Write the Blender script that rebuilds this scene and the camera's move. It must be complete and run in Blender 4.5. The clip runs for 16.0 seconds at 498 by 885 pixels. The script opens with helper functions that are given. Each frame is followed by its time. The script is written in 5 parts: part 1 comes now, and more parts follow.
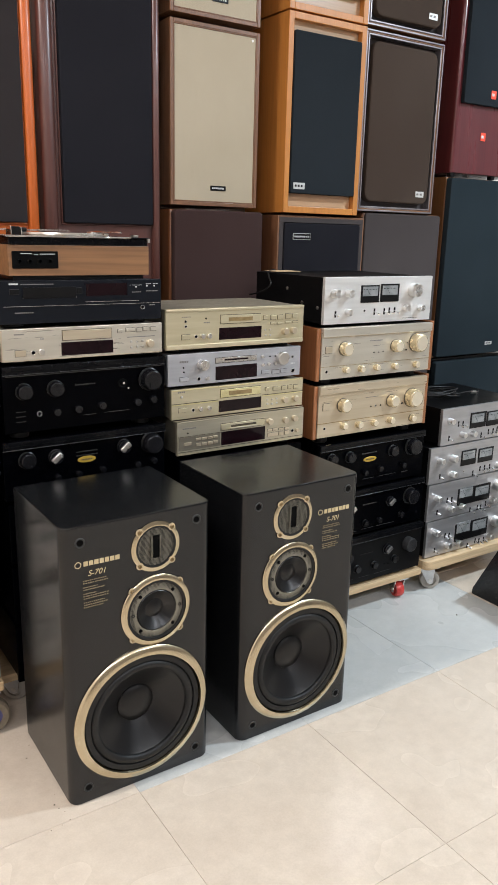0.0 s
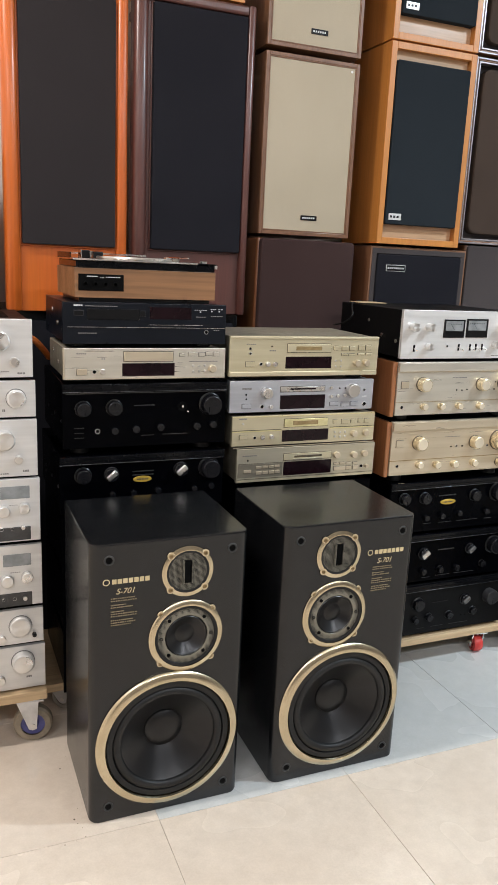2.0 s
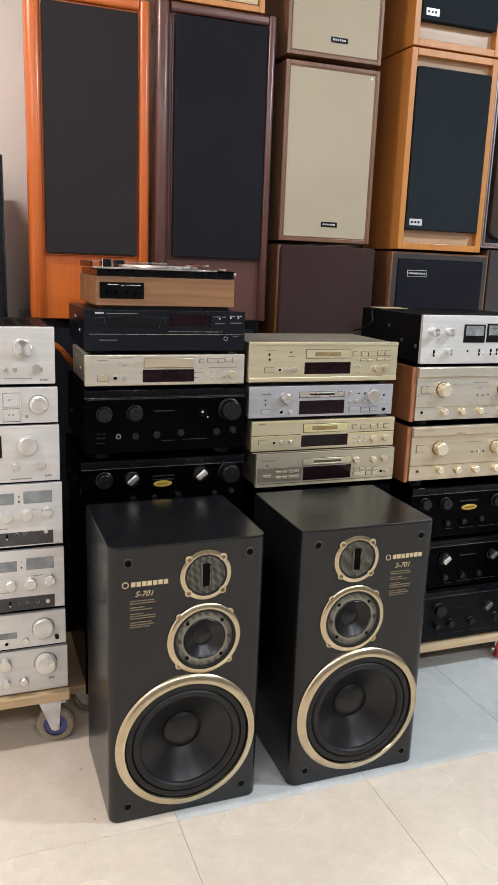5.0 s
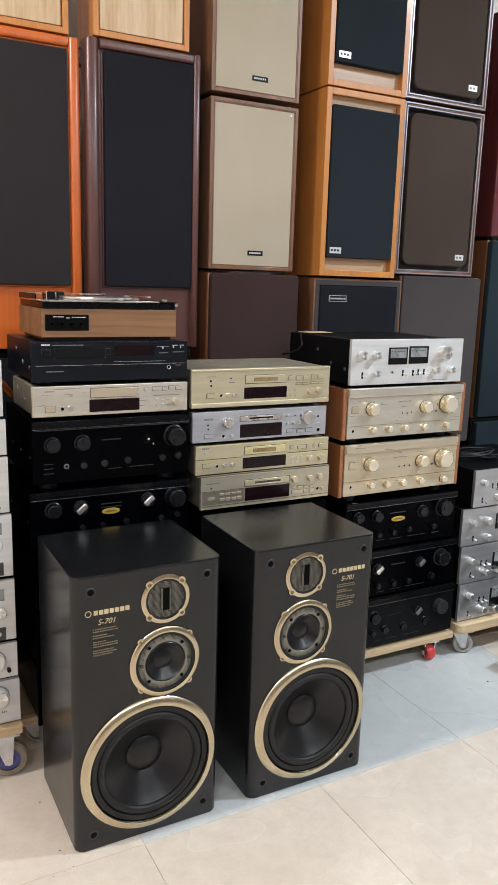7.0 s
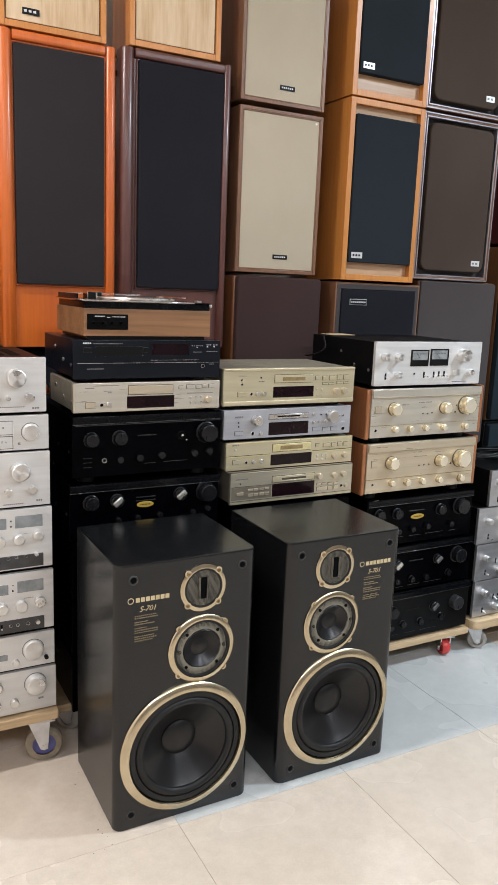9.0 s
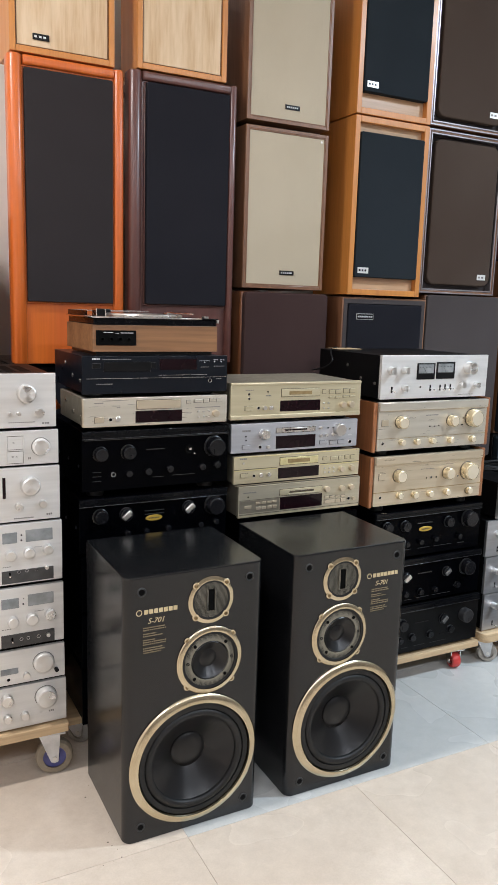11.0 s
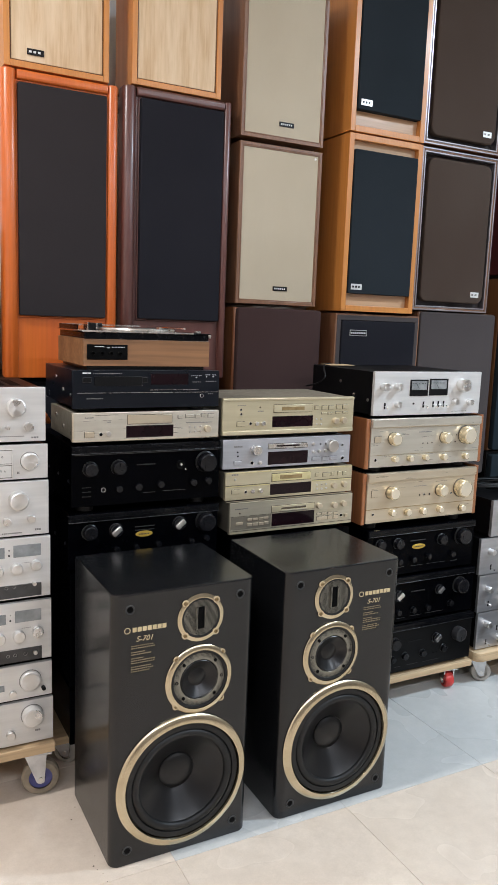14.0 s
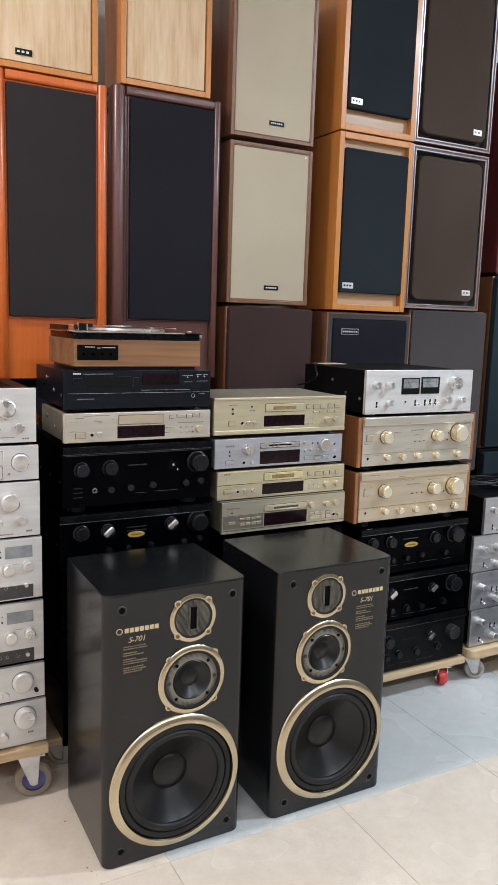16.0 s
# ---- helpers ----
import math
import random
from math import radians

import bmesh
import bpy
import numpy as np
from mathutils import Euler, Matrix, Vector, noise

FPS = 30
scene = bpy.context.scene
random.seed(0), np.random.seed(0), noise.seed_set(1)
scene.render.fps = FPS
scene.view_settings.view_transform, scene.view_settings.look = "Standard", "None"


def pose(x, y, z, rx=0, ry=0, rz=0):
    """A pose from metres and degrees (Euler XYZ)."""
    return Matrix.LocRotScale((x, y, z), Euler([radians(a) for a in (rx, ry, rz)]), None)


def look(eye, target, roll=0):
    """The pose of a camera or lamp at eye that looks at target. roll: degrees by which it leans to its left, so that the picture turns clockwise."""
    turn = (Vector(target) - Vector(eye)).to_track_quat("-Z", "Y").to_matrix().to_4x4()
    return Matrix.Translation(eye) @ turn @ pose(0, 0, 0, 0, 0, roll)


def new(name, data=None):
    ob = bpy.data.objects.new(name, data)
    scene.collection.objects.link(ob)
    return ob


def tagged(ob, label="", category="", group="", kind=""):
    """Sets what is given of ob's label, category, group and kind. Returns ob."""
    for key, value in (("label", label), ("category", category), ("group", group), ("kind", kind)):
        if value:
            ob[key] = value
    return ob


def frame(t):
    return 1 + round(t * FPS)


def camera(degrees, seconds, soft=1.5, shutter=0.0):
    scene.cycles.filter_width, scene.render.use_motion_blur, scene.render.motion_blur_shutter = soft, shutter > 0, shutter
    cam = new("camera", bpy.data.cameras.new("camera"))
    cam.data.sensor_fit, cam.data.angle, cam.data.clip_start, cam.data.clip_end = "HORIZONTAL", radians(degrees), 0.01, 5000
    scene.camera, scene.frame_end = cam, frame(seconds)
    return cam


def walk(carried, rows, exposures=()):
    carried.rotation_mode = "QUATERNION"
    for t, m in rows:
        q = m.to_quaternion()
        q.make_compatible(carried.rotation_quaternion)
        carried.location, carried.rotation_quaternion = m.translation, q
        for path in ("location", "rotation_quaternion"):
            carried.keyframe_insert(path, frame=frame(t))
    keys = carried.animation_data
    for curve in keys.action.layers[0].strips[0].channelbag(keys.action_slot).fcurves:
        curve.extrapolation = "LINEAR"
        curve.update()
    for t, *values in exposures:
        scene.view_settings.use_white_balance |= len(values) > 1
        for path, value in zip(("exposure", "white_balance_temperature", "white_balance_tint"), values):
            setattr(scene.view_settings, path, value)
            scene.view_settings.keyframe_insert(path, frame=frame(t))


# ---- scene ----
cam = camera(36.1, 16.0, 1.1)
METRES, EYE, TILT, LEAN, TURN = 0.632, 1.289, 0.0, 0.0, -33.7
ROWS = [
    (0.0, 0.0, 0.0, 0.0, 0.37, -15.3, -1.37),
    (0.5, 0.1078, 0.0577, 0.0037, 4.14, -14.66, -3.05),
    (1.0, 0.2077, 0.0789, -0.0027, 8.56, -14.37, -3.35),
    (1.5, 0.2964, 0.0918, -0.0036, 10.55, -13.73, -2.93),
    (2.0, 0.3397, 0.0864, -0.0039, 11.43, -13.42, -2.63),
    (2.5, 0.3358, 0.074, 0.0004, 11.79, -13.56, -2.29),
    (3.0, 0.3501, 0.0704, -0.0, 12.19, -13.43, -2.46),
    (5.5, 0.3847, 0.0671, 0.0056, 13.58, -12.76, -1.97),
    (6.0, 0.362, 0.0584, 0.0285, 13.27, -11.98, -1.82),
    (6.5, 0.2972, 0.0036, 0.0479, 9.64, -11.71, -1.72),
    (7.0, 0.2136, -0.0651, 0.0553, 5.78, -11.67, -1.66),
    (7.5, 0.1373, -0.121, 0.046, 3.62, -11.43, -1.85),
    (8.0, 0.0963, -0.1658, 0.0545, 3.64, -11.37, -2.23),
    (8.5, 0.0818, -0.1868, 0.0536, 4.55, -11.44, -2.57),
    (9.0, 0.0796, -0.2012, 0.0444, 5.69, -11.39, -2.27),
    (11.5, 0.1083, -0.2366, 0.0397, 6.48, -9.9, -1.65),
    (12.0, 0.1162, -0.2308, 0.0381, 5.89, -9.46, -2.15),
    (12.5, 0.1129, -0.2247, 0.0382, 5.89, -9.13, -2.93),
    (13.0, 0.1004, -0.2171, 0.0383, 6.63, -9.01, -3.15),
    (13.5, 0.102, -0.2066, 0.0361, 6.95, -8.97, -2.55),
    (14.0, 0.1151, -0.2079, 0.0341, 6.16, -8.99, -2.12),
    (14.5, 0.1211, -0.2162, 0.0414, 5.53, -8.81, -2.18),
    (15.0, 0.1188, -0.2074, 0.0345, 5.61, -8.93, -2.15),
    (15.5, 0.1205, -0.202, 0.0307, 5.74, -9.13, -1.89),
    (16.0, 0.1276, -0.2021, 0.0371, 5.7, -9.06, -1.79),
]
walk(cam, [(t, pose(0, 0, EYE, TILT, LEAN, TURN) @ pose(METRES * x, METRES * y, METRES * z, 90 + pitch, roll, yaw)) for t, x, y, z, yaw, pitch, roll in ROWS],
     exposures=[(0.0, 0.05, 6420, 10), (3.0, 0.05, 6420, 10), (6.5, 0.06, 6280, 10), (9.0, 0.05, 6260, 10), (11.5, 0.04, 6160, 10), (16.0, 0.01, 6120, 10)])

# ---------------------------------------------------------------- world and light
world = bpy.data.worlds.new("world")
scene.world = world
world.use_nodes = True
world.node_tree.nodes["Background"].inputs[0].default_value = (0.75, 0.85, 1.0, 1)
world.node_tree.nodes["Background"].inputs[1].default_value = 0.05
scene.view_settings.exposure = 0.0


def area_lamp(name, at, aim, sx, sy, power, colour):
    d = bpy.data.lights.new(name, "AREA")
    d.shape, d.size, d.size_y, d.energy, d.color = "RECTANGLE", sx, sy, power, colour
    ob = new(name, d)
    ob.matrix_world = look(at, aim)
    return ob


CEIL = 3.3
# ceiling strip lights of the shop: place, power, colour
NEUTRAL, WARM, COOL = (0.95, 0.975, 1.035), (1.0, 0.95, 0.905), (0.78, 0.925, 1.04)
TUBES = [(3.4, 0.35, 122, COOL, 0.35), (2.6, -1.9, 60, NEUTRAL, 0.9), (0.6, -2.1, 48, NEUTRAL, 0.9), (-0.9, 1.45, 56, WARM, 0.9), (-1.3, -1.5, 58, NEUTRAL, 0.9)]
for tx, ty, power, tint, long in TUBES:
    area_lamp("strip_lamp", (tx, ty, CEIL - 0.12), (tx, ty + 0.001, 0), long, 0.10, power, tint)



# ---------------------------------------------------------------- materials
def material(name):
    m = bpy.data.materials.new(name)
    m.use_nodes = True
    nt = m.node_tree
    return m, nt, nt.nodes["Principled BSDF"]


def ramp_mix(nt, fac, a, b):
    mx = nt.nodes.new("ShaderNodeMix")
    mx.data_type = "RGBA"
    nt.links.new(fac, mx.inputs[0])
    for slot, v in ((6, a), (7, b)):
        if isinstance(v, tuple):
            mx.inputs[slot].default_value = (*v, 1)
        else:
            nt.links.new(v, mx.inputs[slot])
    return mx.outputs[2]


def noise_node(nt, scale, stretch=(1, 1, 1), detail=4, rough=0.55, random_shift=True):
    tc = nt.nodes.new("ShaderNodeTexCoord")
    mp = nt.nodes.new("ShaderNodeMapping")
    mp.inputs["Scale"].default_value = stretch
    nt.links.new(tc.outputs["Object"], mp.inputs["Vector"])
    if random_shift:
        oi = nt.nodes.new("ShaderNodeObjectInfo")
        ml = nt.nodes.new("ShaderNodeMath")
        ml.operation = "MULTIPLY"
        ml.inputs[1].default_value = 37.0
        nt.links.new(oi.outputs["Random"], ml.inputs[0])
        nt.links.new(ml.outputs[0], mp.inputs["Location"])
    n = nt.nodes.new("ShaderNodeTexNoise")
    n.inputs["Scale"].default_value, n.inputs["Detail"].default_value, n.inputs["Roughness"].default_value = scale, detail, rough
    nt.links.new(mp.outputs["Vector"], n.inputs["Vector"])
    return n.outputs["Fac"]


def stretch_range(nt, fac, lo, hi, out0=0.0, out1=1.0):
    r = nt.nodes.new("ShaderNodeMapRange")
    for i, v in enumerate((lo, hi, out0, out1)):
        r.inputs[i + 1].default_value = v
    nt.links.new(fac, r.inputs[0])
    return r.outputs[0]


def bumped(nt, b, height, strength, distance):
    bp = nt.nodes.new("ShaderNodeBump")
    bp.inputs["Strength"].default_value, bp.inputs["Distance"].default_value = strength, distance
    nt.links.new(height, bp.inputs["Height"])
    nt.links.new(bp.outputs["Normal"], b.inputs["Normal"])


def surface(name, a, b2, rough=0.5, metal=0.0, scale=6, stretch=(1, 1, 1), grain=0.0, grain_scale=300, grain_stretch=(1, 1, 1),
            rough_var=0.08, coat=0.0, lo=0.35, hi=0.65, spec=0.5):
    """Two tones over a broad noise, roughness varied with it, and a fine relief."""
    m, nt, b = material(name)
    f = noise_node(nt, scale, stretch)
    nt.links.new(ramp_mix(nt, stretch_range(nt, f, lo, hi), a, b2), b.inputs["Base Color"])
    f2 = noise_node(nt, scale * 3.1, stretch)
    nt.links.new(stretch_range(nt, f2, 0.3, 0.7, rough - rough_var, rough + rough_var), b.inputs["Roughness"])
    b.inputs["Metallic"].default_value = metal
    b.inputs["Coat Weight"].default_value = coat
    b.inputs["Specular IOR Level"].default_value = spec
    b.inputs["Coat Roughness"].default_value = 0.15
    if grain:
        bumped(nt, b, noise_node(nt, grain_scale, grain_stretch, 2), grain, 0.001)
    return m


def wood(name, dark, light, rough=0.4, coat=0.15, along="z", scale=7.0, pore=0.7):
    """Veneer: long streaks along one axis with fine pores."""
    st = {"z": (1, 1, 0.06), "x": (0.06, 1, 1), "y": (1, 0.06, 1)}[along]
    m, nt, b = material(name)
    streak = stretch_range(nt, noise_node(nt, scale * 2.5, st, 6, 0.6), 0.3, 0.7)
    broad = stretch_range(nt, noise_node(nt, scale * 0.5, st, 3), 0.3, 0.7)
    pores = stretch_range(nt, noise_node(nt, scale * 22, tuple(s * (0.5 if s < 1 else 1) for s in st), 2), 0.35, 0.6, 0.72, 1.0)
    c1 = ramp_mix(nt, streak, dark, light)
    mid = tuple((p + q) / 2 for p, q in zip(dark, light))
    c2 = ramp_mix(nt, stretch_range(nt, broad, 0, 1, 0.0, 0.55), c1, mid)
    mul = nt.nodes.new("ShaderNodeMix")
    mul.data_type, mul.blend_type = "RGBA", "MULTIPLY"
    mul.inputs[0].default_value = pore
    nt.links.new(c2, mul.inputs[6])
    nt.links.new(pores, mul.inputs[7])
    nt.links.new(mul.outputs[2], b.inputs["Base Color"])
    nt.links.new(stretch_range(nt, streak, 0, 1, rough + 0.08, rough - 0.06), b.inputs["Roughness"])
    b.inputs["Coat Weight"].default_value = coat
    b.inputs["Coat Roughness"].default_value = 0.2
    bumped(nt, b, pores, 0.12, 0.0008)
    return m


def cloth(name, a, b2, scale=1.6, weave=900, rough=0.9, sheen=0.0):
    """Grille cloth: fine weave over a slow fade of colour."""
    m, nt, b = material(name)
    f = stretch_range(nt, noise_node(nt, scale, (1, 1, 1), 3), 0.35, 0.65)
    fine = noise_node(nt, weave, (1, 1, 1), 1)
    warp = noise_node(nt, weave * 0.3, (1, 1, 0.05), 1)
    tone = ramp_mix(nt, f, a, b2)
    dk = ramp_mix(nt, stretch_range(nt, fine, 0.35, 0.65, 0.0, 0.35), tone, tuple(0.6 * c for c in a))
    dk = ramp_mix(nt, stretch_range(nt, warp, 0.4, 0.65, 0.0, 0.07), dk, tuple(0.75 * c for c in a))
    nt.links.new(dk, b.inputs["Base Color"])
    b.inputs["Roughness"].default_value = rough
    b.inputs["Sheen Weight"].default_value = sheen
    b.inputs["Specular IOR Level"].default_value = 0.1
    bumped(nt, b, fine, 0.35, 0.0008)
    return m


def glow(name, colour, power):
    m, nt, b = material(name)
    b.inputs["Base Color"].default_value = (*colour, 1)
    b.inputs["Emission Color"].default_value = (*colour, 1)
    b.inputs["Emission Strength"].default_value = power
    return m


def tile_material(name, a, b2):
    m, nt, b = material(name)
    cloud = stretch_range(nt, noise_node(nt, 3.0, (1, 1, 1), 3, 0.5), 0.15, 0.85)
    mottle = stretch_range(nt, noise_node(nt, 26.0, (1, 1, 1), 5, 0.65), 0.3, 0.7, 0.0, 0.6)
    tone = ramp_mix(nt, mottle, ramp_mix(nt, cloud, a, b2), tuple(0.86 * c for c in a))
    fine = stretch_range(nt, noise_node(nt, 240.0, (1, 1, 1), 2), 0.3, 0.7, 0.0, 0.18)
    nt.links.new(ramp_mix(nt, fine, tone, tuple(0.7 * c for c in a)), b.inputs["Base Color"])
    nt.links.new(stretch_range(nt, noise_node(nt, 3.0, (1, 1, 1), 2), 0.2, 0.8, 0.20, 0.32), b.inputs["Roughness"])
    return m


M = {}
M["tile_cream"] = tile_material("tile_cream", (0.565, 0.475, 0.385), (0.665, 0.585, 0.49))
M["tile_grey"] = tile_material("tile_grey", (0.48, 0.485, 0.465), (0.55, 0.55, 0.53))
M["grout"] = surface("grout", (0.40, 0.35, 0.29), (0.50, 0.45, 0.39), 0.85, grain=0.3)
M["plaster"] = surface("plaster", (0.74, 0.67, 0.61), (0.80, 0.74, 0.68), 0.8, scale=2.0, grain=0.15, grain_scale=120)
M["ceiling_white"] = surface("ceiling_white", (0.76, 0.76, 0.75), (0.82, 0.82, 0.81), 0.85, scale=2.0, grain=0.1, grain_scale=90)
M["black_vinyl"] = surface("black_vinyl", (0.0050, 0.0053, 0.0060), (0.0066, 0.0069, 0.0076), 0.24, scale=5, rough_var=0.03, spec=0.48)
M["black_metal"] = surface("black_metal", (0.0006, 0.0007, 0.0012), (0.0010, 0.0011, 0.0018), 0.22, scale=5, rough_var=0.03, spec=0.03)
M["black_case"] = surface("black_case", (0.003, 0.003, 0.0034), (0.0045, 0.0045, 0.0046), 0.42, scale=6, grain=0.04, grain_scale=900, rough_var=0.04, spec=0.12)
M["navy_case"] = surface("navy_case", (0.0030, 0.0044, 0.0078), (0.0042, 0.0060, 0.0100), 0.3, scale=6, rough_var=0.03, spec=0.25)
M["black_plastic"] = surface("black_plastic", (0.003, 0.003, 0.0035), (0.0045, 0.0045, 0.005), 0.3, scale=8, rough_var=0.03, spec=0.25)
M["rubber"] = surface("rubber", (0.006, 0.006, 0.006), (0.010, 0.010, 0.010), 0.5, scale=30, spec=0.35)
M["cone"] = surface("cone", (0.0032, 0.0032, 0.0036), (0.0045, 0.0045, 0.005), 0.31, scale=6, rough_var=0.03, spec=0.42)
M["steel"] = surface("steel", (0.66, 0.64, 0.61), (0.70, 0.68, 0.65), 0.28, 1.0, scale=12, rough_var=0.02)
M["chrome"] = surface("chrome", (0.82, 0.81, 0.79), (0.84, 0.83, 0.81), 0.14, 1.0, scale=12, rough_var=0.02)
m, nt, b = material("mesh_grey")
tc = nt.nodes.new("ShaderNodeTexCoord")
vo = nt.nodes.new("ShaderNodeTexVoronoi")
vo.inputs["Scale"].default_value, vo.inputs["Randomness"].default_value = 360, 0.05
nt.links.new(tc.outputs["Object"], vo.inputs["Vector"])
hole = stretch_range(nt, vo.outputs["Distance"], 0.40, 0.50)
nt.links.new(ramp_mix(nt, hole, (0.006, 0.005, 0.004), (0.21, 0.195, 0.155)), b.inputs["Base Color"])
b.inputs["Metallic"].default_value, b.inputs["Roughness"].default_value = 0.5, 0.4
bumped(nt, b, hole, 0.5, 0.001)
M["mesh_grey"] = m
BR = dict(stretch=(0.05, 1, 1), grain=0.05, grain_scale=900, grain_stretch=(0.02, 1, 1))
M["silver_face"] = surface("silver_face", (0.66, 0.65, 0.63), (0.74, 0.73, 0.71), 0.42, 0.55, scale=60, **BR)
M["warm_silver"] = surface("warm_silver", (0.62, 0.605, 0.58), (0.69, 0.675, 0.65), 0.40, 0.5, scale=60, **BR)
M["gold_face"] = surface("gold_face", (0.54, 0.475, 0.315), (0.61, 0.545, 0.375), 0.36, 0.6, scale=60, **BR)
M["pewter"] = surface("pewter", (0.46, 0.415, 0.31), (0.53, 0.485, 0.37), 0.36, 0.65, scale=60, **BR)
M["champagne"] = surface("champagne", (0.54, 0.455, 0.33), (0.61, 0.525, 0.395), 0.34, 0.65, scale=60, **BR)
M["blue_silver"] = surface("blue_silver", (0.385, 0.388, 0.408), (0.45, 0.453, 0.475), 0.42, 0.55, scale=60, **BR)
M["gap_brown"] = surface("gap_brown", (0.05, 0.038, 0.022), (0.08, 0.06, 0.036), 0.6, scale=60)
M["dark_pewter"] = surface("dark_pewter", (0.20, 0.175, 0.13), (0.26, 0.23, 0.175), 0.4, 0.5, scale=60, **BR)
# darker, greyer silver for the lever-switch amplifiers
M["aged_silver"] = surface("aged_silver", (0.41, 0.41, 0.42), (0.48, 0.48, 0.49), 0.36, 0.75, scale=60, **BR)
M["display"] = surface("display", (0.0075, 0.0028, 0.0040), (0.0110, 0.0038, 0.0055), 0.14, scale=20, rough_var=0.03, spec=0.2)
M["meter_glass"] = surface("meter_glass", (0.16, 0.17, 0.17), (0.26, 0.27, 0.27), 0.15, scale=30)
M["gold_print"] = surface("gold_print", (0.50, 0.40, 0.22), (0.58, 0.47, 0.28), 0.5, 0.2)
M["white_print"] = surface("white_print", (0.50, 0.50, 0.50), (0.60, 0.60, 0.60), 0.6)
M["grey_print"] = surface("grey_print", (0.16, 0.15, 0.14), (0.22, 0.21, 0.20), 0.6)
M["yellow_badge"] = surface("yellow_badge", (0.42, 0.27, 0.03), (0.52, 0.34, 0.05), 0.35, 0.3)
M["orange_wood"] = wood("orange_wood", (0.50, 0.095, 0.010), (0.60, 0.14, 0.018), 0.36, 0.25, pore=0.35)
M["red_wood"] = wood("red_wood", (0.072, 0.026, 0.020), (0.130, 0.045, 0.035), 0.36, 0.25, pore=0.4)
M["burgundy"] = wood("burgundy", (0.07, 0.010, 0.014), (0.13, 0.022, 0.026), 0.3, 0.5)
M["oak"] = wood("oak", (0.48, 0.175, 0.034), (0.57, 0.235, 0.052), 0.40, 0.15, pore=0.35)
# oak of the front baffles, cool light and glare put into its paler colour
M["oak_light"] = wood("oak_light", (0.44, 0.265, 0.145), (0.57, 0.375, 0.225), 0.20, 0.7, "x", 8, 0.4)
M["walnut"] = wood("walnut", (0.13, 0.056, 0.022), (0.31, 0.155, 0.068), 0.42, 0.1, "x", 6, 0.8)
M["walnut_v"] = wood("walnut_v", (0.15, 0.068, 0.033), (0.23, 0.11, 0.056), 0.38, 0.15)
M["cheek_wood"] = wood("cheek_wood", (0.25, 0.085, 0.03), (0.40, 0.16, 0.06), 0.35, 0.25)
M["ply"] = wood("ply", (0.48, 0.33, 0.18), (0.64, 0.48, 0.29), 0.6, 0.0, "x", 5)
M["cloth_black"] = cloth("cloth_black", (0.012, 0.012, 0.016), (0.019, 0.0185, 0.023))
M["cloth_charcoal"] = cloth("cloth_charcoal", (0.029, 0.025, 0.026), (0.036, 0.031, 0.032))
M["cloth_slate"] = cloth("cloth_slate", (0.014, 0.018, 0.022), (0.020, 0.025, 0.030))
M["cloth_beige"] = cloth("cloth_beige", (0.43, 0.365, 0.265), (0.5, 0.43, 0.325))
M["cloth_brown"] = cloth("cloth_brown", (0.05, 0.034, 0.026), (0.064, 0.046, 0.036))
M["cloth_plum"] = cloth("cloth_plum", (0.046, 0.026, 0.024), (0.058, 0.035, 0.032))
M["cloth_grey"] = cloth("cloth_grey", (0.056, 0.047, 0.046), (0.070, 0.060, 0.059))
M["cloth_green"] = cloth("cloth_green", (0.013, 0.02, 0.025), (0.02, 0.029, 0.035))
M["wheel_grey"] = surface("wheel_grey", (0.24, 0.22, 0.19), (0.36, 0.33, 0.29), 0.55, scale=25, grain=0.2)
M["tyre_tan"] = surface("tyre_tan", (0.16, 0.13, 0.09), (0.26, 0.21, 0.15), 0.6, scale=25, grain=0.2)
M["wheel_blue"] = surface("wheel_blue", (0.05, 0.05, 0.16), (0.09, 0.09, 0.24), 0.5, scale=25)
M["wheel_red"] = surface("wheel_red", (0.45, 0.03, 0.025), (0.62, 0.06, 0.05), 0.4, scale=25)
M["zinc"] = surface("zinc", (0.50, 0.50, 0.50), (0.66, 0.66, 0.66), 0.38, 0.8, scale=25, grain=0.1)
M["red_badge"] = surface("red_badge", (0.75, 0.06, 0.03), (0.85, 0.10, 0.05), 0.4)
M["white_plastic"] = surface("white_plastic", (0.70, 0.69, 0.66), (0.78, 0.77, 0.74), 0.45)
M["small_gold"] = surface("small_gold", (0.19, 0.15, 0.085), (0.24, 0.19, 0.11), 0.5, 0.2)
M["trim_bronze"] = surface("trim_bronze", (0.30, 0.27, 0.28), (0.36, 0.33, 0.34), 0.36, 0.8, scale=12, rough_var=0.03)
M["teak_dark"] = wood("teak_dark", (0.13, 0.055, 0.018), (0.21, 0.095, 0.034), 0.42, 0.1)
M["champagne_pale"] = surface("champagne_pale", (0.58, 0.54, 0.455), (0.64, 0.60, 0.515), 0.34, 0.7, scale=60, **BR)
M["tan_case"] = surface("tan_case", (0.26, 0.23, 0.175), (0.31, 0.275, 0.215), 0.45, 0.4, scale=20, grain=0.05)
M["screw_dark"] = surface("screw_dark", (0.20, 0.14, 0.07), (0.27, 0.195, 0.105), 0.32, 0.9, scale=30, rough_var=0.03)
M["socket_rim"] = surface("socket_rim", (0.018, 0.018, 0.018), (0.026, 0.026, 0.026), 0.45, scale=20)
M["cable_orange"] = surface("cable_orange", (0.60, 0.15, 0.02), (0.70, 0.20, 0.04), 0.5, scale=20)
M["socket_black"] = surface("socket_black", (0.0015, 0.0015, 0.0015), (0.003, 0.003, 0.003), 0.6, scale=40, spec=0.05)
